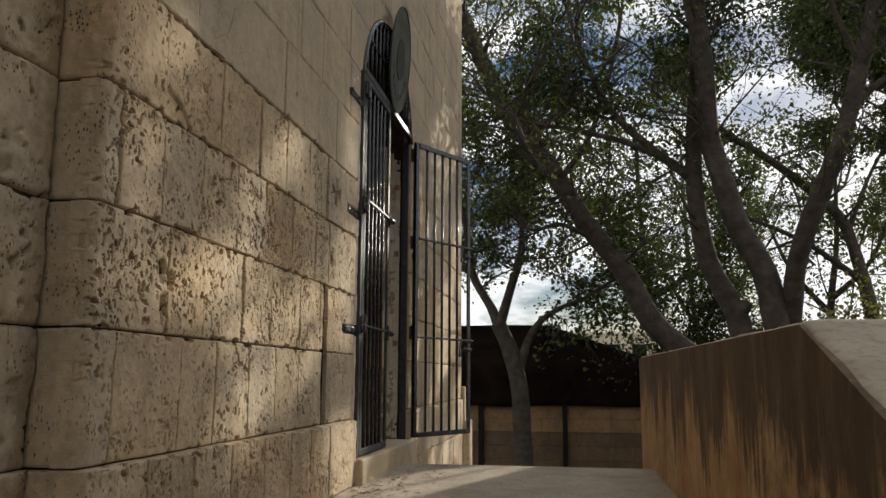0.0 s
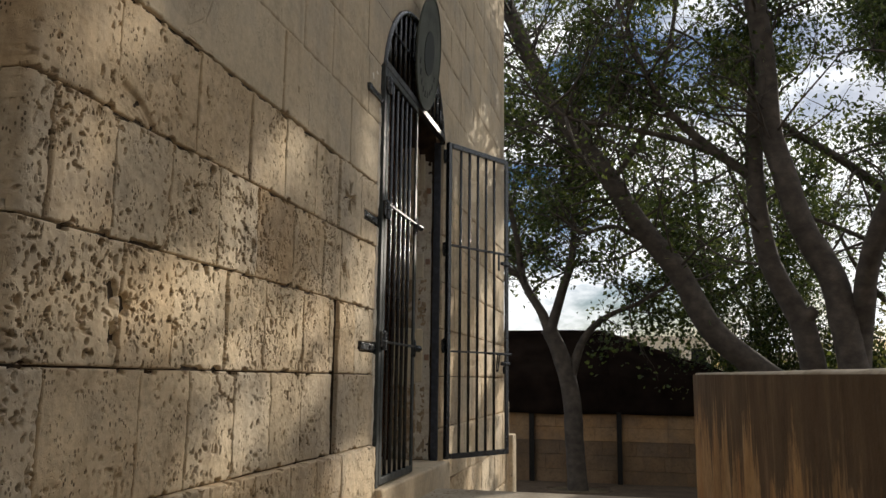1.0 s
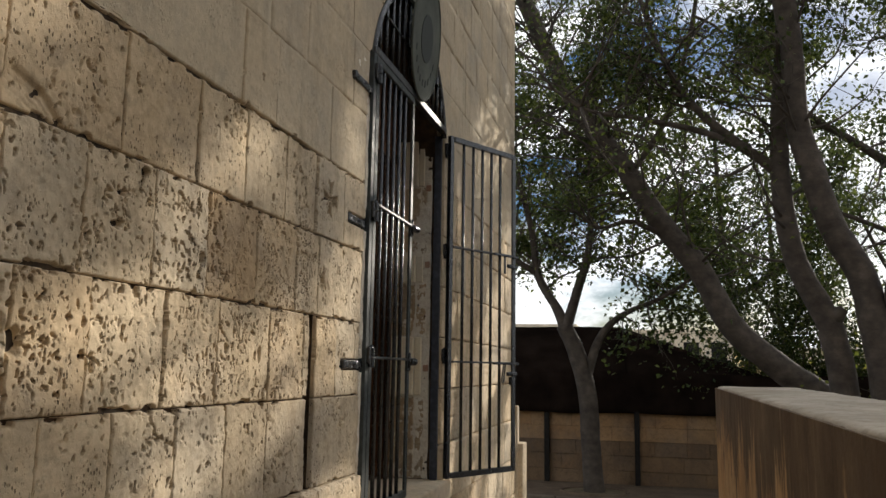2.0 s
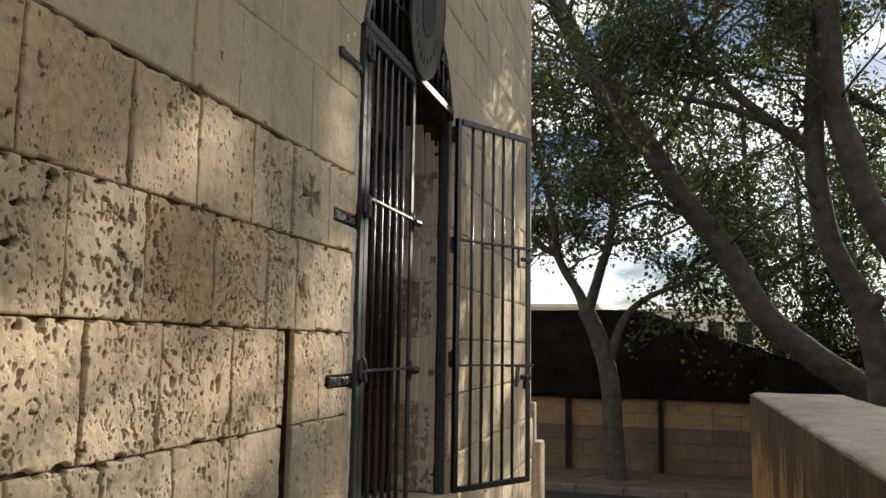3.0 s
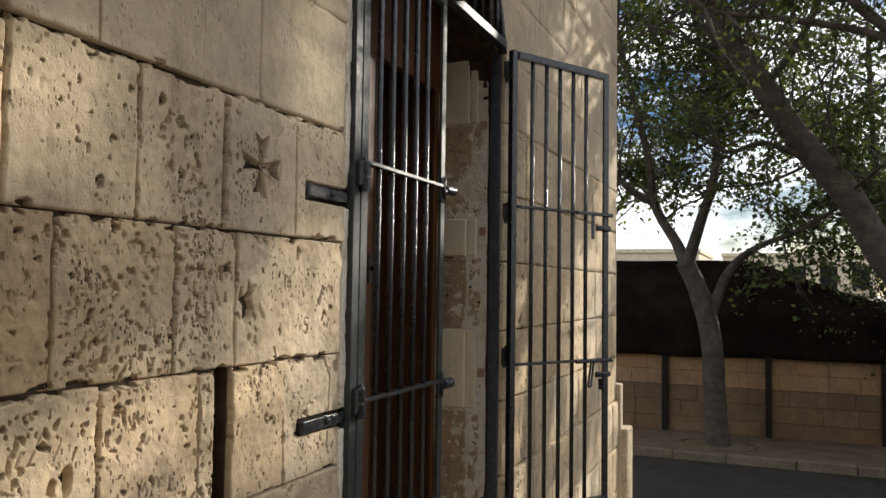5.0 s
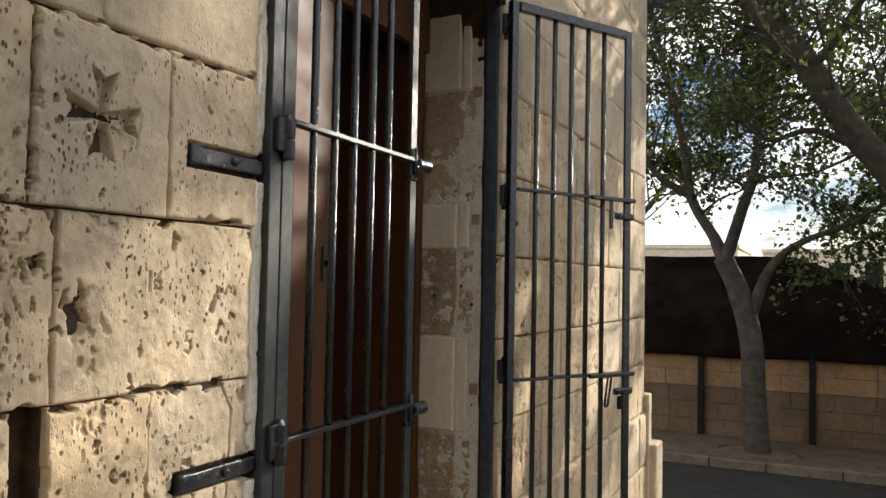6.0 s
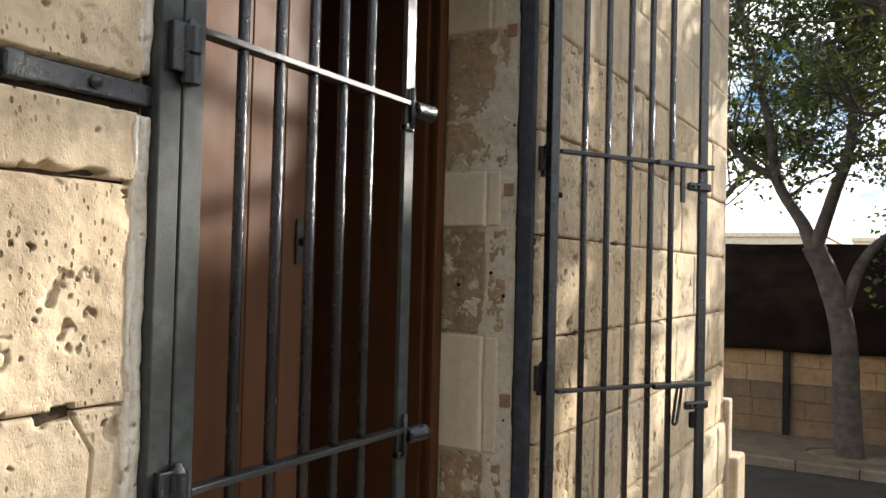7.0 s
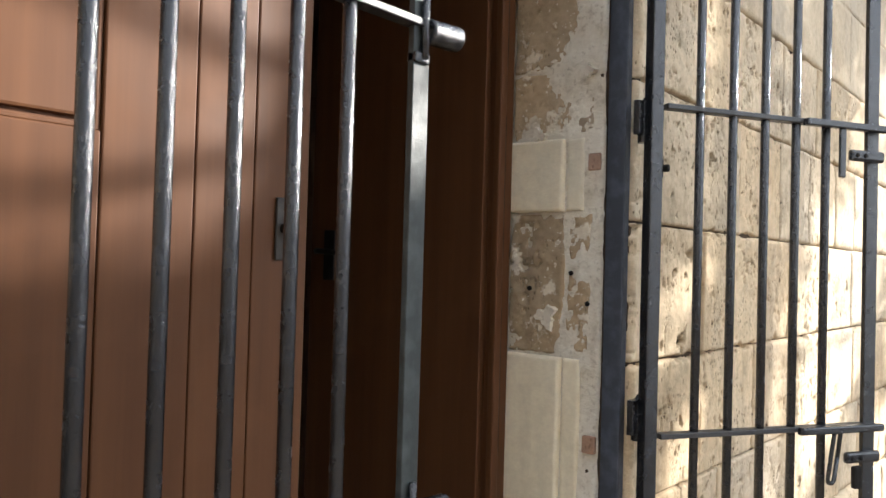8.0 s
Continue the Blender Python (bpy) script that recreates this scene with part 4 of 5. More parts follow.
for z in (G_HI, G_LO):
    part("slide_bolt", box(0.010, 0.028, 0.42, LEAF_W + 0.01, z - 0.012, z + 0.006, 0.004), IRON, gate_r)
    lean = 0.0 if z == G_HI else -0.022
    loop = []
    for i in range(17):
        a = 2 * math.pi * i / 16
        dz = 0.050 * (1 if math.sin(a) > 0 else -1) * (abs(math.sin(a)) > 0.3)
        hz = z - 0.068 + dz + 0.011 * math.sin(a)
        loop.append((0.020, 0.535 + 0.010 * math.cos(a) + lean * (z - hz) / 0.13, hz))
    if z == G_HI:
        part("bolt_hasp", box(0.014, 0.021, 0.526, 0.546, z - 0.128, z + 0.004, 0.003), IRON, gate_r, "flat hanging hasp of the slide bolt")
    else:
        tube("bolt_handle", loop, 0.0052, IRON, gate_r, "hanging loop of the slide bolt", sides=8)
    part("staple", box(0.010, 0.026, 0.558, LEAF_W, z - 0.086, z - 0.058, 0.007), IRON, gate_r)
    # dark discs on the staple imitate two shaded holes
    for y in (0.575, 0.60):
        tube("staple_hole", [(0.0255, y, z - 0.072), (0.0275, y, z - 0.072)], 0.006, IRON_DULL, gate_r, sides=10)
part("padlock", box(0.018, 0.034, 0.575, 0.600, G_LO - 0.145, G_LO - 0.090, 0.006), IRON_DULL, gate_r, "small dark padlock")
part("frame_post", box(-0.050, 0.0195, OPEN_L + 0.002, OPEN_L + 0.0438, SILL_Z, 2.16, 0.003), IRON_GREY, gate, "grey painted steel post")
part("frame_post", box(-0.060, -0.014, -0.030, -0.004, SILL_Z, 2.16, 0.003), IRON_BLUE, gate, "grey steel post with the sky's blue reflection in its colour")
part("transom", box(-0.02, 0.02, OPEN_L + 0.04, OPEN_R - 0.033, 2.165, 2.205, 0.003), IRON_RAIL, gate)
arc = [(0.0, ARCH_Y + (ARCH_R - 0.02) * math.cos(a), ARCH_Z + (ARCH_R - 0.02) * math.sin(a)) for a in [radians(10 + 160 * i / 30) for i in range(31)]]
tube("arch_bar", arc, 0.018, IRON, gate, sides=8)
for i in range(13):
    y = OPEN_L + 0.122 + 0.0995 * i
    top = (arch_top(y) or 2.2) - 0.03
    if top > 2.25:
        tube("lunette_bar", [(0, y, 2.2), (0, y, top)], 0.0105, IRON, gate)
part("cross_bar", box(-0.016, 0.016, OPEN_L + 0.2, OPEN_R - 0.2, 2.42, 2.432, 0.002), IRON, gate)


def hinge(z, y, x):
    bm = bmesh.new()
    for a, b in ((0.003, 0.042), (-0.045, -0.003)):
        bmesh.ops.create_cone(bm, cap_ends=True, segments=16, radius1=0.0165, radius2=0.0165, depth=b - a, matrix=Matrix.Translation((0, 0, (a + b) / 2)))
    bmesh.ops.create_cone(bm, cap_ends=True, segments=12, radius1=0.013, radius2=0.005, depth=0.014, matrix=Matrix.Translation((0, 0, 0.049)))
    box(-0.012, 0.004, -0.036, 0.004, -0.03, 0.046, 0.002, bm)
    h = part("hinge", bm, IRON, gate, "black iron barrel hinge")
    h.location = (x, y, z)


for z in (0.708, 1.385, 2.06):
    hinge(z, -1.390, 0.030)
for z in (0.74, 1.40, 2.06):
    hinge(z, -0.004, 0.020)
for z in (0.675, 1.315, 1.965):
    out = 0.010 if z > 1.9 else 0.0                  # the upper one lies on the mortar
    bm = box(-0.03, 0.004 + out, -1.655, -1.42, z - 0.018, z + 0.015, 0.003)
    box(-0.03, 0.008 + out, -1.664, -1.636, z - 0.021, z + 0.018, 0.004, bm)
    s = part("wall_strap", bm, IRON, gate, "black iron strap let into the stone")
    tube("rivet", [(0.002 + out, -1.535, z), (0.010 + out, -1.535, z), (0.014 + out, -1.535, z)], [0.010, 0.009, 0.004], IRON, s)

# ragged mortar along the jamb
for z0, z1 in ((0.02, 0.64), (0.70, 1.285), (1.345, 1.93)):
    part("jamb_fill", block(-1.470, OPEN_L + 0.004, z0, z1, 0.0035, rng, proud=0.0035, relief=0.0025, pits=10, edge=0.002, notches=1, tight=0.3, strokes=[(-1.455 + 0.004 * math.sin(k * 2.1), z0 + 0.05 * k, -1.455 + 0.004 * math.sin(k * 2.1 + 2.1), z0 + 0.05 * (k + 1), 0.002, 0.006) for k in range(12)]), LIME, reveal)
part("jamb_fill", block(-1.60, -1.46, 1.86, 2.12, 0.007, rng, proud=0.004, relief=0.007, pits=60, edge=0.03, notches=6), LIME, reveal)

# wall bolt behind the open leaf
bolt = thing("wall_bolt", "rusty iron bolt in the wall behind the gate", "bolt")
part("bolt_plate", box(0.0, 0.010, 0.075, 0.120, 1.29, 1.335, 0.003), IRON_DULL, bolt)
tube("bolt_stub", [(0.005, 0.10, 1.31), (0.03, 0.10, 1.31)], 0.009, IRON_DULL, bolt)
bolt2 = thing("wall_bolt", "rusty iron bracket in the wall behind the gate", "bolt")
part("bolt_plate", box(0.0, 0.012, 0.03, 0.11, 0.70, 0.735, 0.004), IRON_DULL, bolt2)

# oval sign in the arch
sign = thing("oval_sign", "oval grey metal sign fixed on the arch grille", "sign", (0.065, -0.70, 2.53))
sign.rotation_euler = (0, radians(5), 0)


def oval(a, b, x0, x1, n=48):
    bm = bmesh.new()
    r0 = [bm.verts.new((x0, a * math.cos(2 * math.pi * i / n), b * math.sin(2 * math.pi * i / n))) for i in range(n)]
    r1 = [bm.verts.new((x1, a * math.cos(2 * math.pi * i / n), b * math.sin(2 * math.pi * i / n))) for i in range(n)]
    bm.faces.new(r0)
    bm.faces.new(list(reversed(r1)))
    for i in range(n):
        bm.faces.new((r0[i], r0[(i + 1) % n], r1[(i + 1) % n], r1[i]))
    return bm


part("sign_plate", oval(0.265, 0.355, -0.008, 0.0), SIGN, sign)
tube("sign_rim", [(0, 0.265 * math.cos(a), 0.355 * math.sin(a)) for a in [2 * math.pi * i / 48 for i in range(49)]], 0.007, SIGN, sign, sides=6)
for i in range(9):
    a = radians(205 + 130 * i / 8)
    o = part("letter_bar", box(0.0005, 0.003, -0.008, 0.008, -0.018, 0.018), SIGN_INK, sign)
    o.matrix_basis = pose(0, 0.185 * math.cos(a), 0.26 * math.sin(a), -8 + 0)
part("emblem", oval(0.11, 0.14, 0.0005, 0.004, 20), SIGN_INK, sign, "plain dark emblem")

# ---------------------------------------------------------------- far side of the street
boundary = thing("boundary_wall", "low limestone garden wall, darkened for tree shade, sunlit tone on top, dirty foot", "wall", kind="structure")
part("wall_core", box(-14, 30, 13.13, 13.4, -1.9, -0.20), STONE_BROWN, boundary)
rng = random.Random(3)
for i, (z0, z1) in enumerate(((-1.72, -1.42), (-1.42, -1.10), (-1.10, -0.80), (-0.80, -0.50), (-0.50, -0.19))):
    x = -4.0
    while x < 14:
        w = rng.uniform(0.45, 0.95)
        # paler upper courses carry a sunlit tone in their colour; lower ones are dirtier
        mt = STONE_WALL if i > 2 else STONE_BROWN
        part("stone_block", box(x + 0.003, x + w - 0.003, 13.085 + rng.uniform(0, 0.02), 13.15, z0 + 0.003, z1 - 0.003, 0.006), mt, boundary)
        x += w
POSTS = [-4.85, -2.92, -0.97, 0.96, 2.92, 4.88, 6.85, 8.8]
post = thing("fence_post", "dark metal fence post against the garden wall", "post", (POSTS[0], 13.03, -1.70), group="fence posts")
part("post_shaft", box(-0.055, 0.055, -0.05, 0.05, 0.0, 1.54, 0.006), IRON_DULL, post)
for px in POSTS[1:]:
    copy_thing(post, pose(px, 13.03, -1.70))


def sheet(corners, n, m, sag, material, name, parent, label=""):
    """A slack cloth between four corners, with folds and a little thickness."""
    a, b, c, d = [Vector(p) for p in corners]
    verts, faces = [], []
    for i in range(n + 1):
        for j in range(m + 1):
            u, v = i / n, j / m
            p = a.lerp(b, u).lerp(d.lerp(c, u), v)
            p = p + Vector((0, 0.05 * noise.noise(p * 1.3), -sag * math.sin(math.pi * u) * 0.5 + 0.04 * noise.noise(p * 0.9)))
            verts.append(p)
    for i in range(n):
        for j in range(m):
            k = i * (m + 1) + j
            faces.append((k, k + m + 1, k + m + 2, k + 1))
    me = bpy.data.meshes.new(name)
    me.from_pydata(verts, [], faces)
    ob = part(name, me, material, parent, label, smooth=True)
    s = ob.modifiers.new("thick", "SOLIDIFY")
    s.thickness = 0.012
    return ob


net = thing("shade_net", "black shade net hung over the garden wall fence", "shade net")
sheet(((-7, 12.96, -0.22), (14, 12.96, -0.22), (14, 13.02, 0.65), (-7, 13.02, 0.65)), 60, 6, 0.0, NET, "hanging_net", net)
sheet(((-7, 13.02, 0.62), (0.75, 13.02, 0.62), (0.62, 14.4, 1.72), (-7, 14.4, 1.72)), 24, 8, 0.02, NET, "sloping_net", net)
sheet(((0.75, 13.03, 0.60), (3.9, 13.03, 0.50), (3.9, 14.3, 0.60), (0.62, 14.4, 1.72)), 18, 8, 0.06, NET, "sloping_net", net)
sheet(((-7, 14.4, 1.72), (0.62, 14.4, 1.72), (0.62, 14.45, -1.8), (-7, 14.45, -1.8)), 18, 8, 0.0, NET, "back_net", net)


def house(x, y, w, d, h, label, floors, per):
    hs = thing("house", label, "house", (x, y, -1.9))
    part("wall", box(-w / 2, w / 2, 0, d, 0, h), PLASTER, hs)
    part("roof", box(-w / 2 - 0.1, w / 2 + 0.1, -0.1, d + 0.1, h, h + 0.25, 0.03), PLASTER, hs)
    for f in range(floors):
        for i in range(per):
            cx = -w / 2 + w * (i + 0.5) / per
            z = 0.9 + f * 2.4
            o = part("window", box(cx - 0.5, cx + 0.5, -0.03, 0.05, z, z + 1.4, 0.01), IRON_DULL, hs)
            part("sill", box(cx - 0.6, cx + 0.6, -0.10, 0.0, z - 0.1, z - 0.02, 0.01), COPING, o)
    return hs


house(-8.6, 44, 11, 9, 5.2, "pale ochre flat-roofed house behind the garden", 2, 4)
house(2.2, 52, 9, 9, 5.3, "pale limestone flat-roofed house far behind the trees", 2, 5)
house(14, 48, 11, 9, 4.0, "low pale house behind the trees", 1, 4)

# ---------------------------------------------------------------- trees
def smooth_path(points, per=5):
    pts = [Vector(p) for p in points]
    out = []
    for i in range(len(pts) - 1):
        p0, p1, p2, p3 = pts[max(0, i - 1)], pts[i], pts[i + 1], pts[min(len(pts) - 1, i + 2)]
        for k in range(per):
            t = k / per
            out.append(0.5 * ((2 * p1) + (p2 - p0) * t + (2 * p0 - 5 * p1 + 4 * p2 - p3) * t * t + (3 * p1 - p0 - 3 * p2 + p3) * t ** 3))
    out.append(pts[-1])
    return out


ACROSS = Vector((SUN.y, -SUN.x, 0)).normalized()
OVER = SUN.cross(ACROSS)


def swell(y, z, spots):
    return sum(math.exp(-((y - cy) / (ry + 0.04)) ** 2 - ((z - cz) / (rz + 0.02)) ** 2) for cy, cz, ry, rz in spots)


def airy(p):
    """Whether a leaf stays: clumpy crowns, cut to put light and shade on chosen facade spots."""
    q = Vector(p)
    u, v = q.dot(ACROSS), q.dot(OVER)
    lane = noise.noise(Vector((u * 2.9, v * 1.5, LANE))) + 0.45 * noise.noise(Vector((u * 6.5, v * 4.0, LANE + 5)))
    y = u / ACROSS.y                                   # where the light past this leaf falls on the facade
    z = (v - OVER.y * y) / OVER.z
    side = min(1.0, max(0.0, (0.05 - y) / 0.3))
    open_side = lane + 0.29 + 0.6 * min(1, max(0, (-2.08 - v) / 0.35)) - 0.35 * min(1, max(0, (v + 0.9) / 0.6))   # fuller above, thin below
    full_side = 0.55 + 0.45 * lane + 0.8 * swell(y, z, SHADE_SPOTS) - 3.2 * swell(y, z, LIT_SPOTS)
    return side * full_side + (1 - side) * open_side + 0.12 * noise.noise(q * 2.6) + 0.1 * noise.noise(q * 6.0) > AIR


LANE = 163.943
# facade spots that the crowns are thinned to light or filled to shade: centre and half widths
LIT_SPOTS = [(-3.66, 1.32, 0.12, 0.12), (-3.66, 1.0, 0.14, 0.10), (-3.40, 1.43, 0.10, 0.05), (-3.71, 0.68, 0.18, 0.08), (-2.66, 1.35, 0.11, 0.07),
        (-2.38, 1.33, 0.09, 0.13), (-1.63, 1.67, 0.13, 0.13), (-1.60, 0.72, 0.14, 0.10), (-2.92, 1.05, 0.12, 0.10), (-1.64, 1.05, 0.18, 0.10),
        (-3.22, 0.70, 0.17, 0.10), (-2.72, 0.67, 0.10, 0.13), (-2.98, 0.36, 0.13, 0.16), (-2.20, 0.66, 0.16, 0.18), (-2.52, 0.40, 0.12, 0.11), (-0.40, 1.75, 0.24, 0.34), (-1.05, 1.36, 0.24, 0.16),
        (-1.75, 0.04, 0.25, 0.10), (-2.5, -0.5, 0.5, 0.14), (-1.7, -0.45, 0.3, 0.16)]
SHADE_SPOTS = [(-3.43, 0.95, 0.08, 0.1), (-2.52, 1.02, 0.2, 0.09), (-3.50, 0.41, 0.2, 0.1), (-1.80, 1.36, 0.2, 0.06), (-1.66, 0.42, 0.2, 0.10), (-4.1, 0.9, 0.2, 0.8)]
AIR = 0.06


class Grower:
    """Collects the wood and the leaves of one tree."""

    def __init__(self, seed, gaps=True):
        self.gaps = gaps
        self.r = random.Random(seed)
        self.v, self.f, self.tips = [], [], []

    def limb(self, points, r0, r1, sides=9, per=5):
        path = smooth_path(points, per)
        n = len(path)
        radii = [r0 + (r1 - r0) * (i / (n - 1)) ** 0.8 for i in range(n)]
        radii = [q * (1 + 0.07 * noise.noise(p * 2.1)) for q, p in zip(radii, path)]
        v, f = rings_mesh("", path, radii, sides, 0.04, self.r.random())
        o = len(self.v)
        self.v += v
        self.f += [tuple(o + k for k in q) for q in f]
        return path

    def twigs(self, path, count, length, radius, start=0.3, depth=2, up=0.25):
        """Side branches from a limb; the last order carries the leaves."""
        r = self.r
        n = len(path)
        for _ in range(int(count * (1.5 if depth > 1 else 1))):
            i = int(n * (start + (1 - start) * r.random() ** 0.8))
            i = min(max(i, 1), n - 1)
            base = path[i]
            along = (path[i] - path[i - 1]).normalized()
            d = Vector((r.gauss(0, 1), r.gauss(0, 1), r.gauss(up, 0.7))).normalized()
            d = (d + along * 0.5).normalized()
            L = length * r.uniform(0.55, 1.25)
            pts = [base]
            p = base.copy()
            for k in range(3):
                d = (d + Vector((r.gauss(0, 0.25), r.gauss(0, 0.25), r.gauss(0.02, 0.2)))).normalized()
                p = p + d * L / 3
                pts.append(p.copy())
            if self.gaps and (not airy(pts[-1]) or (depth == 1 and not airy(pts[2]))):
                continue
            sub = self.limb(pts, radius, radius * 0.35, 5 if depth > 1 else 4, 2)
            if depth > 1:
                self.twigs(sub, r.randint(7, 11), L * 0.6, radius * 0.32, 0.2, depth - 1, up)
            self.tips.append((sub, L))

    def leaves(self, count, size, spread, front=None, gaps=True, clump=None):
        """Folded leaves, each two faces, round the twigs."""
        rs = np.random.RandomState(self.r.randint(0, 99999))
        pool = [p for path, L in self.tips for p in path[1:]]
        pool = np.array([tuple(p) for p in pool])
        pick = pool[rs.randint(0, len(pool), count)] + rs.normal(0, spread, (count, 3))
        if gaps and self.gaps:
            pick = pick[[airy(p) for p in pick]]
            pick = pick[[airy((p[0], p[1], p[2] - 0.06)) for p in pick]]
        elif clump is not None:                        # tufts with the sky between them
            pick = pick[[noise.noise(Vector(p) * 1.5) + 0.6 * noise.noise(Vector(p) * 3.6) > clump for p in pick]]
        if front is not None:                          # the street side is thinly leaved
            pick = pick[(pick[:, 1] > front) | (rs.random_sample(len(pick)) < 0.12)]
        n = len(pick)
        a = rs.normal(0, 1, (n, 3))
        a[:, 2] -= 0.5
        a /= np.linalg.norm(a, axis=1)[:, None]
        up = rs.normal(0, 0.6, (n, 3)) + np.array((0, 0, 1.0))
        s = np.cross(a, up)
        s /= np.linalg.norm(s, axis=1)[:, None] + 1e-9
        nn = np.cross(s, a)
        L = size * rs.uniform(0.65, 1.3, (n, 1))
        w = L * rs.uniform(0.22, 0.32, (n, 1)) * (1.0 if self.gaps else 1.4)
        fold = w * 0.35
        stem, tip, mid = pick, pick + a * L, pick + a * L * 0.45
        l, rr = mid + s * w + nn * fold, mid - s * w + nn * fold
        verts = np.stack([stem, l, tip, rr], 1).reshape(-1, 3)
        k = np.arange(n)[:, None] * 4
        faces = np.concatenate([k + np.array([[0, 1, 2]]), k + np.array([[0, 2, 3]])], 1).reshape(-1, 3)
        me = bpy.data.meshes.new("crown")
        me.from_pydata(verts.tolist(), [], faces.tolist())
        return me

    def wood(self):
        me = bpy.data.meshes.new("trunk")
        me.from_pydata(self.v, [], self.f)
        me.shade_smooth()
        return me


def tree(label, grow, leaf_mesh, leaf_material=None, group="street trees"):
    t = thing("tree", label, "tree", group=group)
    part("trunk", grow.wood(), BARK, t, "smooth grey bark")
    part("crown", leaf_mesh, leaf_material or LEAF, t, "small dark green leaves")
    return t


def rings_disc(x, y, a, b, z):
    bm = bmesh.new()
    n = 28
    ring = [bm.verts.new((x + a * math.cos(2 * math.pi * i / n), y + b * math.sin(2 * math.pi * i / n), z)) for i in range(n)]
    low = [bm.verts.new((v.co.x, v.co.y, z - 0.05)) for v in ring]
    bm.faces.new(ring)
    for i in range(n):
        bm.faces.new((ring[i], low[i], low[(i + 1) % n], ring[(i + 1) % n]))
    return bm


# the tree on the far pavement
g = Grower(21, False)
y = 11.8
t0 = g.limb([(0.13, y, -1.75), (0.10, y, -1.3), (0.07, y, -0.7), (0.01, y, 0.25), (-0.22, y, 1.1), (-0.45, y, 1.62)], 0.22, 0.17, 12)
l1 = g.limb([(-0.42, y, 1.5), (-0.60, y + 0.1, 1.95), (-1.02, y + 0.2, 2.7), (-1.12, y, 3.6), (-1.46, y - 0.2, 5.1), (-1.75, y - 0.3, 6.3)], 0.13, 0.045)
l2 = g.limb([(-0.42, y, 1.5), (-0.12, y - 0.1, 2.48), (0.05, y - 0.2, 2.95), (0.14, y - 0.2, 3.8), (0.14, y - 0.4, 5.0), (0.25, y - 0.5, 6.2)], 0.12, 0.04)
l3 = g.limb([(0.0, y, 0.55), (0.22, y, 1.25), (0.50, y, 1.65), (0.9, y, 1.92), (1.5, y - 0.2, 2.15), (2.2, y - 0.3, 2.6)], 0.11, 0.03)
l4 = g.limb([(-1.05, y + 0.2, 2.75), (-1.45, y, 3.0), (-1.75, y - 0.1, 3.4), (-1.95, y - 0.3, 4.4), (-2.1, y, 5.6)], 0.08, 0.03)
for p, n_ in ((l1, 16), (l2, 16), (l4, 10)):
    g.twigs(p, n_, 1.5, 0.030, 0.3)
g.twigs(l3, 12, 1.1, 0.020, 0.5)
tree("slender grey ficus tree standing in a pavement pit", g, g.leaves(56000, 0.10, 0.19, 11.75, clump=0.0))

pit = thing("tree_pit", "dark earth pit round the street tree", "tree pit")
part("pit_earth", rings_disc(0.13, 11.75, 0.62, 0.50, -1.692), EARTH, pit)
tube("pit_rim", [(0.13 + 0.66 * math.cos(a), 11.75 + 0.54 * math.sin(a), -1.695) for a in [2 * math.pi * i / 28 for i in range(29)]], 0.03, PAVEMENT, pit, sides=6, wobble=0.2)

# the big leaning tree
g = Grower(22, False)
a1 = g.limb([(5.0, 9.9, -1.85), (4.3, 9.8, 0.0), (3.45, 9.6, 0.72), (2.65, 9.5, 1.45), (2.10, 9.5, 2.50), (1.42, 9.5, 3.42), (0.85, 9.4, 4.4), (0.28, 9.3, 5.15), (-0.35, 9.2, 6.3), (-0.9, 9.0, 7.6)], 0.27, 0.15, 12)
a2 = g.limb([(1.75, 9.5, 2.95), (1.0, 9.3, 3.3), (0.45, 9.0, 3.15), (0.0, 8.8, 3.5)], 0.06, 0.02)
a3 = g.limb([(1.0, 9.4, 4.2), (1.6, 9.0, 5.0), (2.0, 8.6, 6.2), (2.2, 8.4, 7.2)], 0.07, 0.03)
g.twigs(a1, 46, 1.9, 0.030, 0.40)
g.twigs(a2, 8, 1.0, 0.02, 0.4)
g.twigs(a3, 10, 1.3, 0.03, 0.4)
tree("large ficus tree with a trunk leaning over the street", g, g.leaves(60000, 0.09, 0.18, 9.45, clump=0.04))

# the pair behind the parapet, and the third that leans away
g = Grower(23)
b1 = g.limb([(3.72, 6.5, -1.85), (3.70, 6.5, 0.2), (3.60, 6.5, 1.10), (3.48, 6.5, 1.5), (3.19, 6.5, 2.15), (3.07, 6.5, 2.85), (3.04, 6.5, 3.6), (3.09, 6.5, 4.5), (3.16, 6.4, 5.4), (3.2, 6.2, 6.6)], 0.19, 0.10, 12)
g.limb([(3.56, 6.5, 1.36), (3.66, 6.44, 1.47), (3.72, 6.42, 1.53)], 0.15, 0.06, 10)      # knot
b2 = g.limb([(3.03, 6.5, 3.4), (2.42, 6.5, 3.92), (1.85, 6.4, 4.5), (1.44, 6.3, 5.35), (1.15, 6.2, 6.3)], 0.085, 0.03)
b3 = g.limb([(2.7, 6.5, 3.7), (2.05, 6.5, 4.03), (1.15, 6.4, 4.26), (0.5, 6.3, 4.38), (0.0, 6.2, 4.7)], 0.06, 0.02)
for p, n_ in ((b1, 14), (b2, 14), (b3, 9)):
    g.twigs(p, n_, 1.3, 0.026, 0.4)
tree("grey ficus tree with a knotted trunk behind the parapet", g, g.leaves(26000, 0.085, 0.17, 6.4))

g = Grower(24)
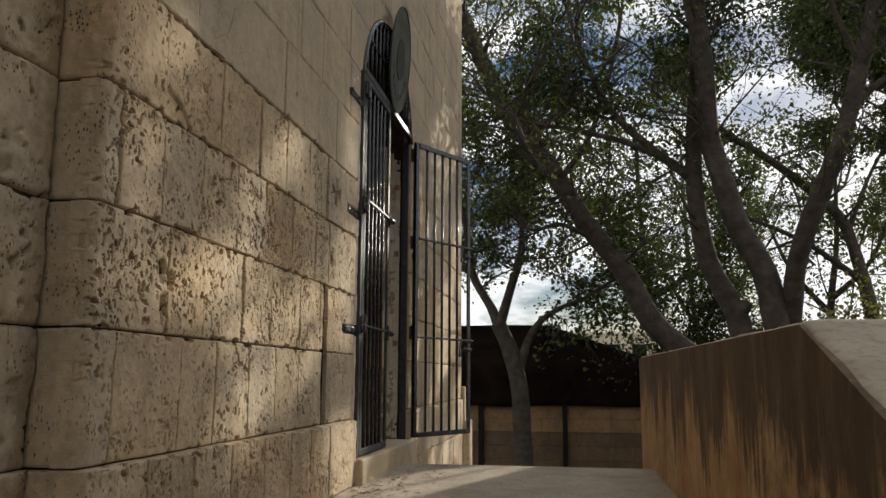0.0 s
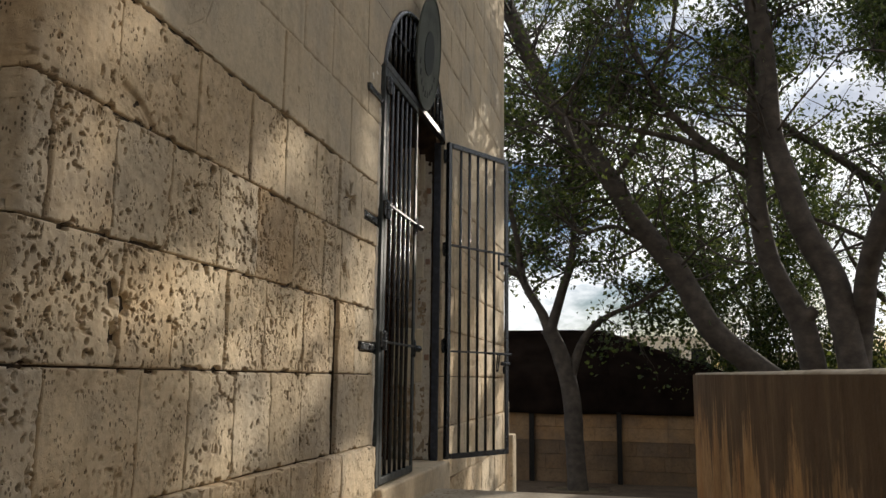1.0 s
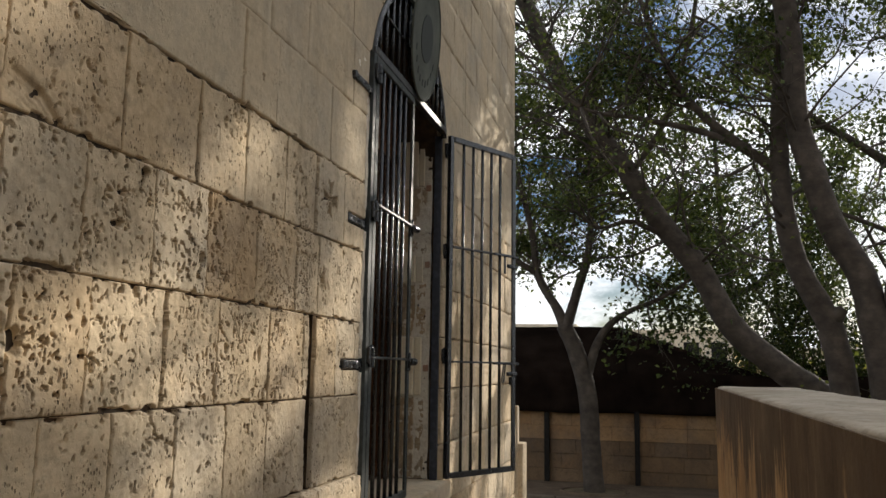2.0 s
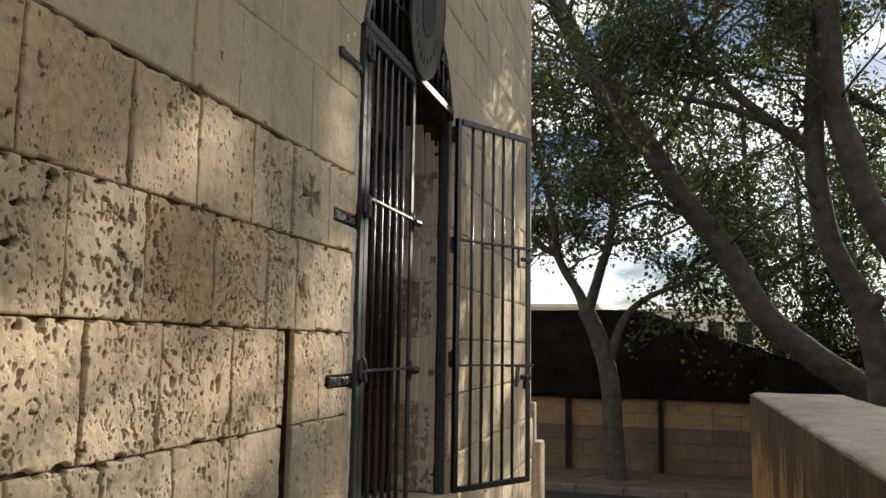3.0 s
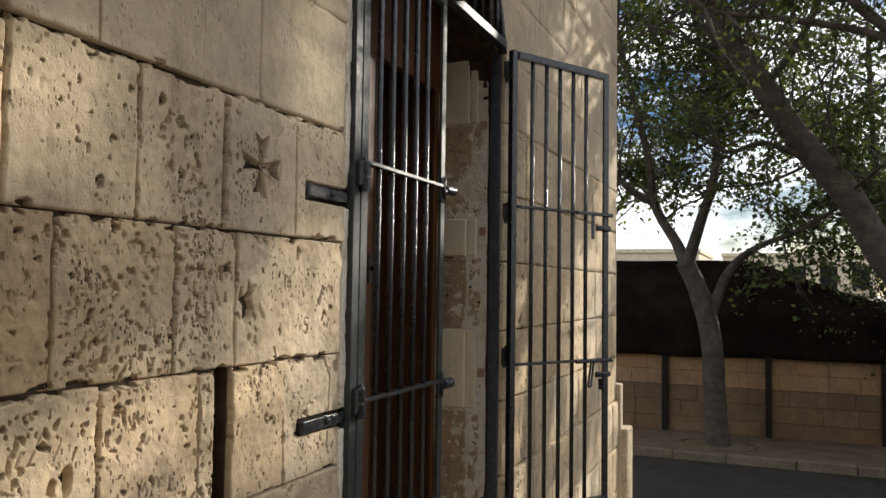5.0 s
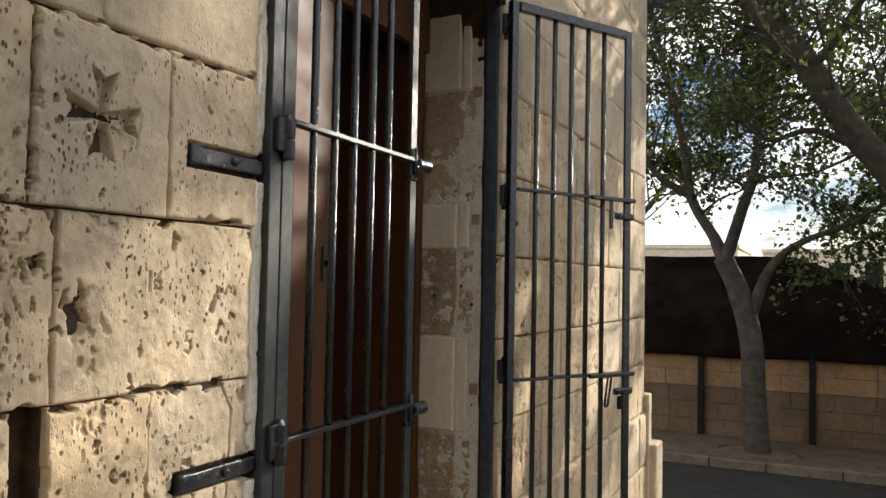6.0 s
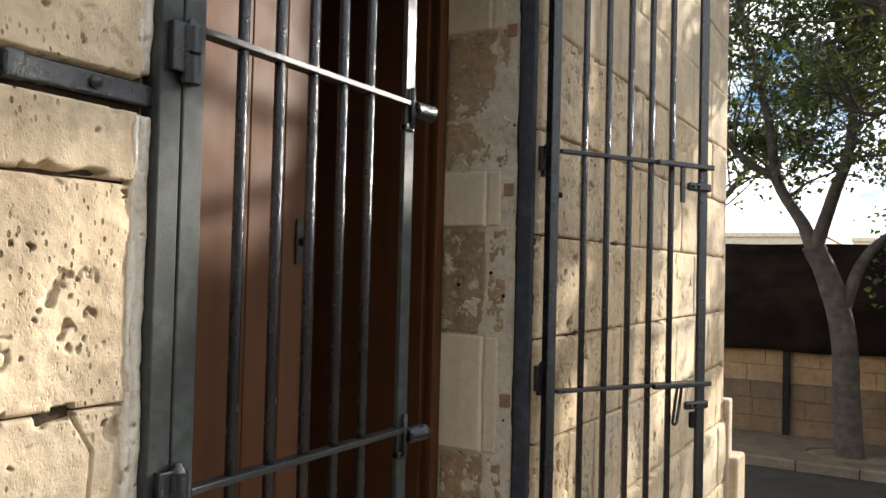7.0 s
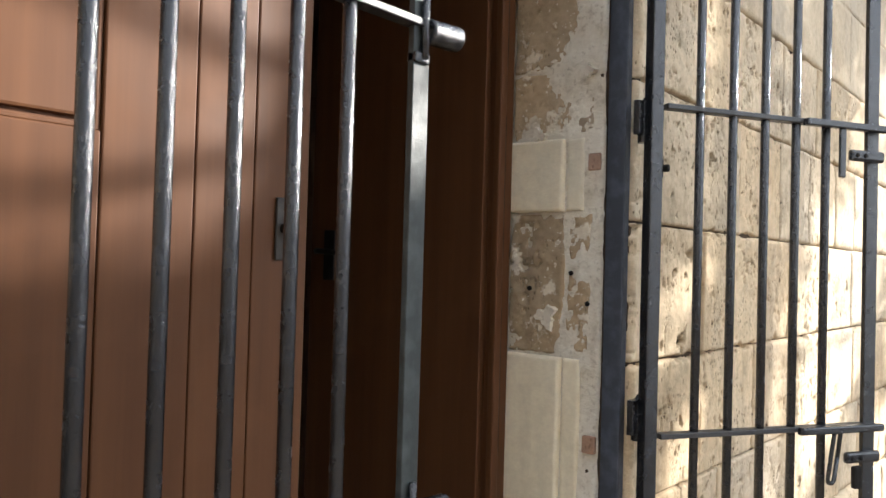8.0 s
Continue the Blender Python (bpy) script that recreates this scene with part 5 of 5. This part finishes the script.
c1 = g.limb([(4.25, 6.25, -1.85), (4.12, 6.2, 0.3), (4.03, 6.2, 1.2), (3.90, 6.2, 1.92), (3.58, 6.2, 2.6), (3.38, 6.2, 3.36), (3.23, 6.2, 4.06), (3.19, 6.1, 5.1), (3.04, 6.0, 6.2), (2.9, 5.9, 7.4)], 0.21, 0.13, 12)
d1 = g.limb([(4.15, 6.25, 0.6), (4.23, 6.22, 1.29), (4.27, 5.8, 2.11), (4.48, 5.38, 2.87), (4.78, 5.26, 3.62), (5.08, 5.17, 4.7), (5.36, 5.08, 5.74)], 0.16, 0.10, 10)
d2 = g.limb([(4.91, 5.26, 4.02), (5.45, 5.45, 4.48), (6.27, 5.81, 5.02), (6.99, 6.17, 5.83)], 0.06, 0.02)
d3 = g.limb([(5.05, 5.17, 4.57), (4.64, 4.9, 5.38), (4.37, 4.54, 6.29)], 0.05, 0.02)
g.twigs(c1, 16, 1.5, 0.024, 0.5)
for p, n_ in ((d1, 16), (d2, 12), (d3, 9)):
    g.twigs(p, n_, 1.3, 0.026, 0.45)
tree("twin-stemmed grey ficus tree behind the parapet", g, g.leaves(30000, 0.085, 0.17, 6.2))

g = Grower(25)
e1 = g.limb([(6.75, 10, -1.85), (6.68, 10, 0.5), (6.62, 10, 1.55), (6.46, 10, 2.5), (6.23, 10, 3.35), (5.75, 10, 3.92), (5.0, 10, 4.6), (4.2, 9.9, 5.15), (3.4, 9.8, 5.9)], 0.17, 0.05, 10)
e2 = g.limb([(6.40, 10, 2.3), (5.6, 10, 2.93), (4.7, 10, 3.4), (4.0, 9.9, 3.6)], 0.07, 0.025)
e3 = g.limb([(6.3, 10, 3.1), (6.8, 10.2, 4.2), (7.5, 10.4, 5.4), (8.0, 10.5, 6.6)], 0.05, 0.015)
for p, n_ in ((e1, 18), (e2, 9), (e3, 16)):
    g.twigs(p, n_, 1.6, 0.03, 0.35)
tree("thin grey ficus tree further along the street", g, g.leaves(34000, 0.095, 0.20, 9.8))

# a tree added out of view, whose crown shades the facade
g = Grower(26)
g.limb([(9.0, 11.5, -1.85), (9.0, 11.5, 1.5), (8.95, 11.45, 4.0), (8.95, 11.4, 6.0), (8.9, 11.3, 7.6), (8.9, 11.2, 9.0)], 0.2, 0.06, 12)
for pts in ([(8.95, 11.4, 4.4), (8.0, 11.2, 5.0), (7.2, 11.1, 5.5), (6.7, 11.0, 5.9)], [(8.95, 11.4, 5.4), (8.1, 11.3, 6.1), (7.3, 11.2, 6.7), (6.7, 11.1, 7.2)],
            [(8.9, 11.3, 6.8), (8.1, 11.2, 7.4), (7.4, 11.2, 7.9), (6.8, 11.1, 8.4)], [(8.9, 11.3, 7.6), (8.2, 11.6, 8.3), (7.5, 11.8, 8.8), (7.0, 12.0, 9.2)]):
    g.twigs(g.limb(pts, 0.045, 0.012), 26, 1.1, 0.012, 0.1)
tree("unseen ficus tree added so its full crown shades the facade", g, g.leaves(70000, 0.11, 0.26))

# garden trees behind the wall
for k, (tx, ty, h, lean, n_) in enumerate(((-3.6, 17.5, 8.0, 0.6, 5000), (3.6, 16.5, 7.5, -0.5, 26000), (8.0, 17.5, 7.0, 0.4, 5000), (12.5, 15.0, 7.5, -0.6, 5000), (5.6, 23.0, 8.5, -0.4, 7000))):
    g = Grower(40 + k, 7 < tx < 9)
    m1 = g.limb([(tx, ty, -1.9), (tx + 0.1, ty, 0.5), (tx + lean * 0.5, ty, 2.5), (tx + lean, ty - 0.2, h * 0.6), (tx + lean * 1.2, ty - 0.3, h)], 0.18, 0.04, 9)
    m2 = g.limb([(tx + lean * 0.4, ty, 2.2), (tx - 0.9, ty - 0.4, 3.4), (tx - 1.6, ty - 0.6, 5.0)], 0.10, 0.03)
    m3 = g.limb([(tx + lean * 0.5, ty, 2.6), (tx + 1.2, ty - 0.3, 3.6), (tx + 1.9, ty - 0.2, 5.2)], 0.10, 0.03)
    for p in (m1, m2, m3):
        g.twigs(p, 12, 1.8, 0.03, 0.3)
    tree("dense green garden tree behind the shade net", g, g.leaves(n_, 0.11, 0.22, clump=0.05), group="garden trees")


def shrub(x, y, z, w, h, n_, material, label, seed):
    """A bush: many short stems and a ragged mass of leaves."""
    g = Grower(seed, False)
    r = g.r
    for _ in range(9):
        dx, dy = r.gauss(0, w * 0.3), r.gauss(0, w * 0.22)
        p = g.limb([(x + dx * 0.2, y + dy * 0.2, z), (x + dx * 0.7, y + dy * 0.7, z + h * 0.5), (x + dx, y + dy, z + h * r.uniform(0.7, 1.0))], 0.02, 0.008, 5, 3)
        g.twigs(p, 5, h * 0.4, 0.008, 0.2, 1)
    s = thing("shrub", label, "shrub", group="garden shrubs")
    part("stem_wood", g.wood(), BARK, s)
    part("foliage", g.leaves(n_, 0.085, 0.20), material, s)
    return s


rs = random.Random(8)
for i in range(11):
    x = 1.9 + i * 0.85 + rs.uniform(-0.2, 0.2)
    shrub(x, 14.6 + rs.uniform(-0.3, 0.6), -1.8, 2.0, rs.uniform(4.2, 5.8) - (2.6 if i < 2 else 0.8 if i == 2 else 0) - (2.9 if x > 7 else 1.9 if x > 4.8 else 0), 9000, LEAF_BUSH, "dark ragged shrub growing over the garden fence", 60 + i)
for i in range(4):
    shrub(5.6 + i * 0.8, 9.0 + rs.uniform(-0.3, 0.3), -1.8, 1.3, rs.uniform(2.8, 3.4), 1800, LEAF_SUNLIT, "yellow-green sunlit shrub beside the tree", 80 + i)

# dry leaves and grit along the foot of the facade
bm = bmesh.new()
r = random.Random(77)
for _ in range(420):
    x, y = 0.03 + abs(r.gauss(0, 0.22)), r.uniform(-3.3, -0.4)
    if y > -1.5 and x < 0.09:
        continue
    s, w = r.uniform(0.006, 0.026), r.uniform(0, 6.28)
    a, b2 = Vector((math.cos(w), math.sin(w), 0)) * s, Vector((-math.sin(w), math.cos(w), 0)) * s * 0.45
    p = Vector((x, y, LAND_Z + 0.003))
    v = [bm.verts.new(q) for q in (p - a, p + b2 + Vector((0, 0, 0.003)), p + a + Vector((0, 0, r.uniform(0, 0.008))), p - b2 + Vector((0, 0, 0.003)))]
    bm.faces.new(v)
litter = part("leaf_litter", bm, Mat("dry_leaf_litter", 0.8).color((0.16, 0.10, 0.05)).m)
tagged(litter, "dry brown leaves and grit on the landing", "leaf litter", kind="stuff")
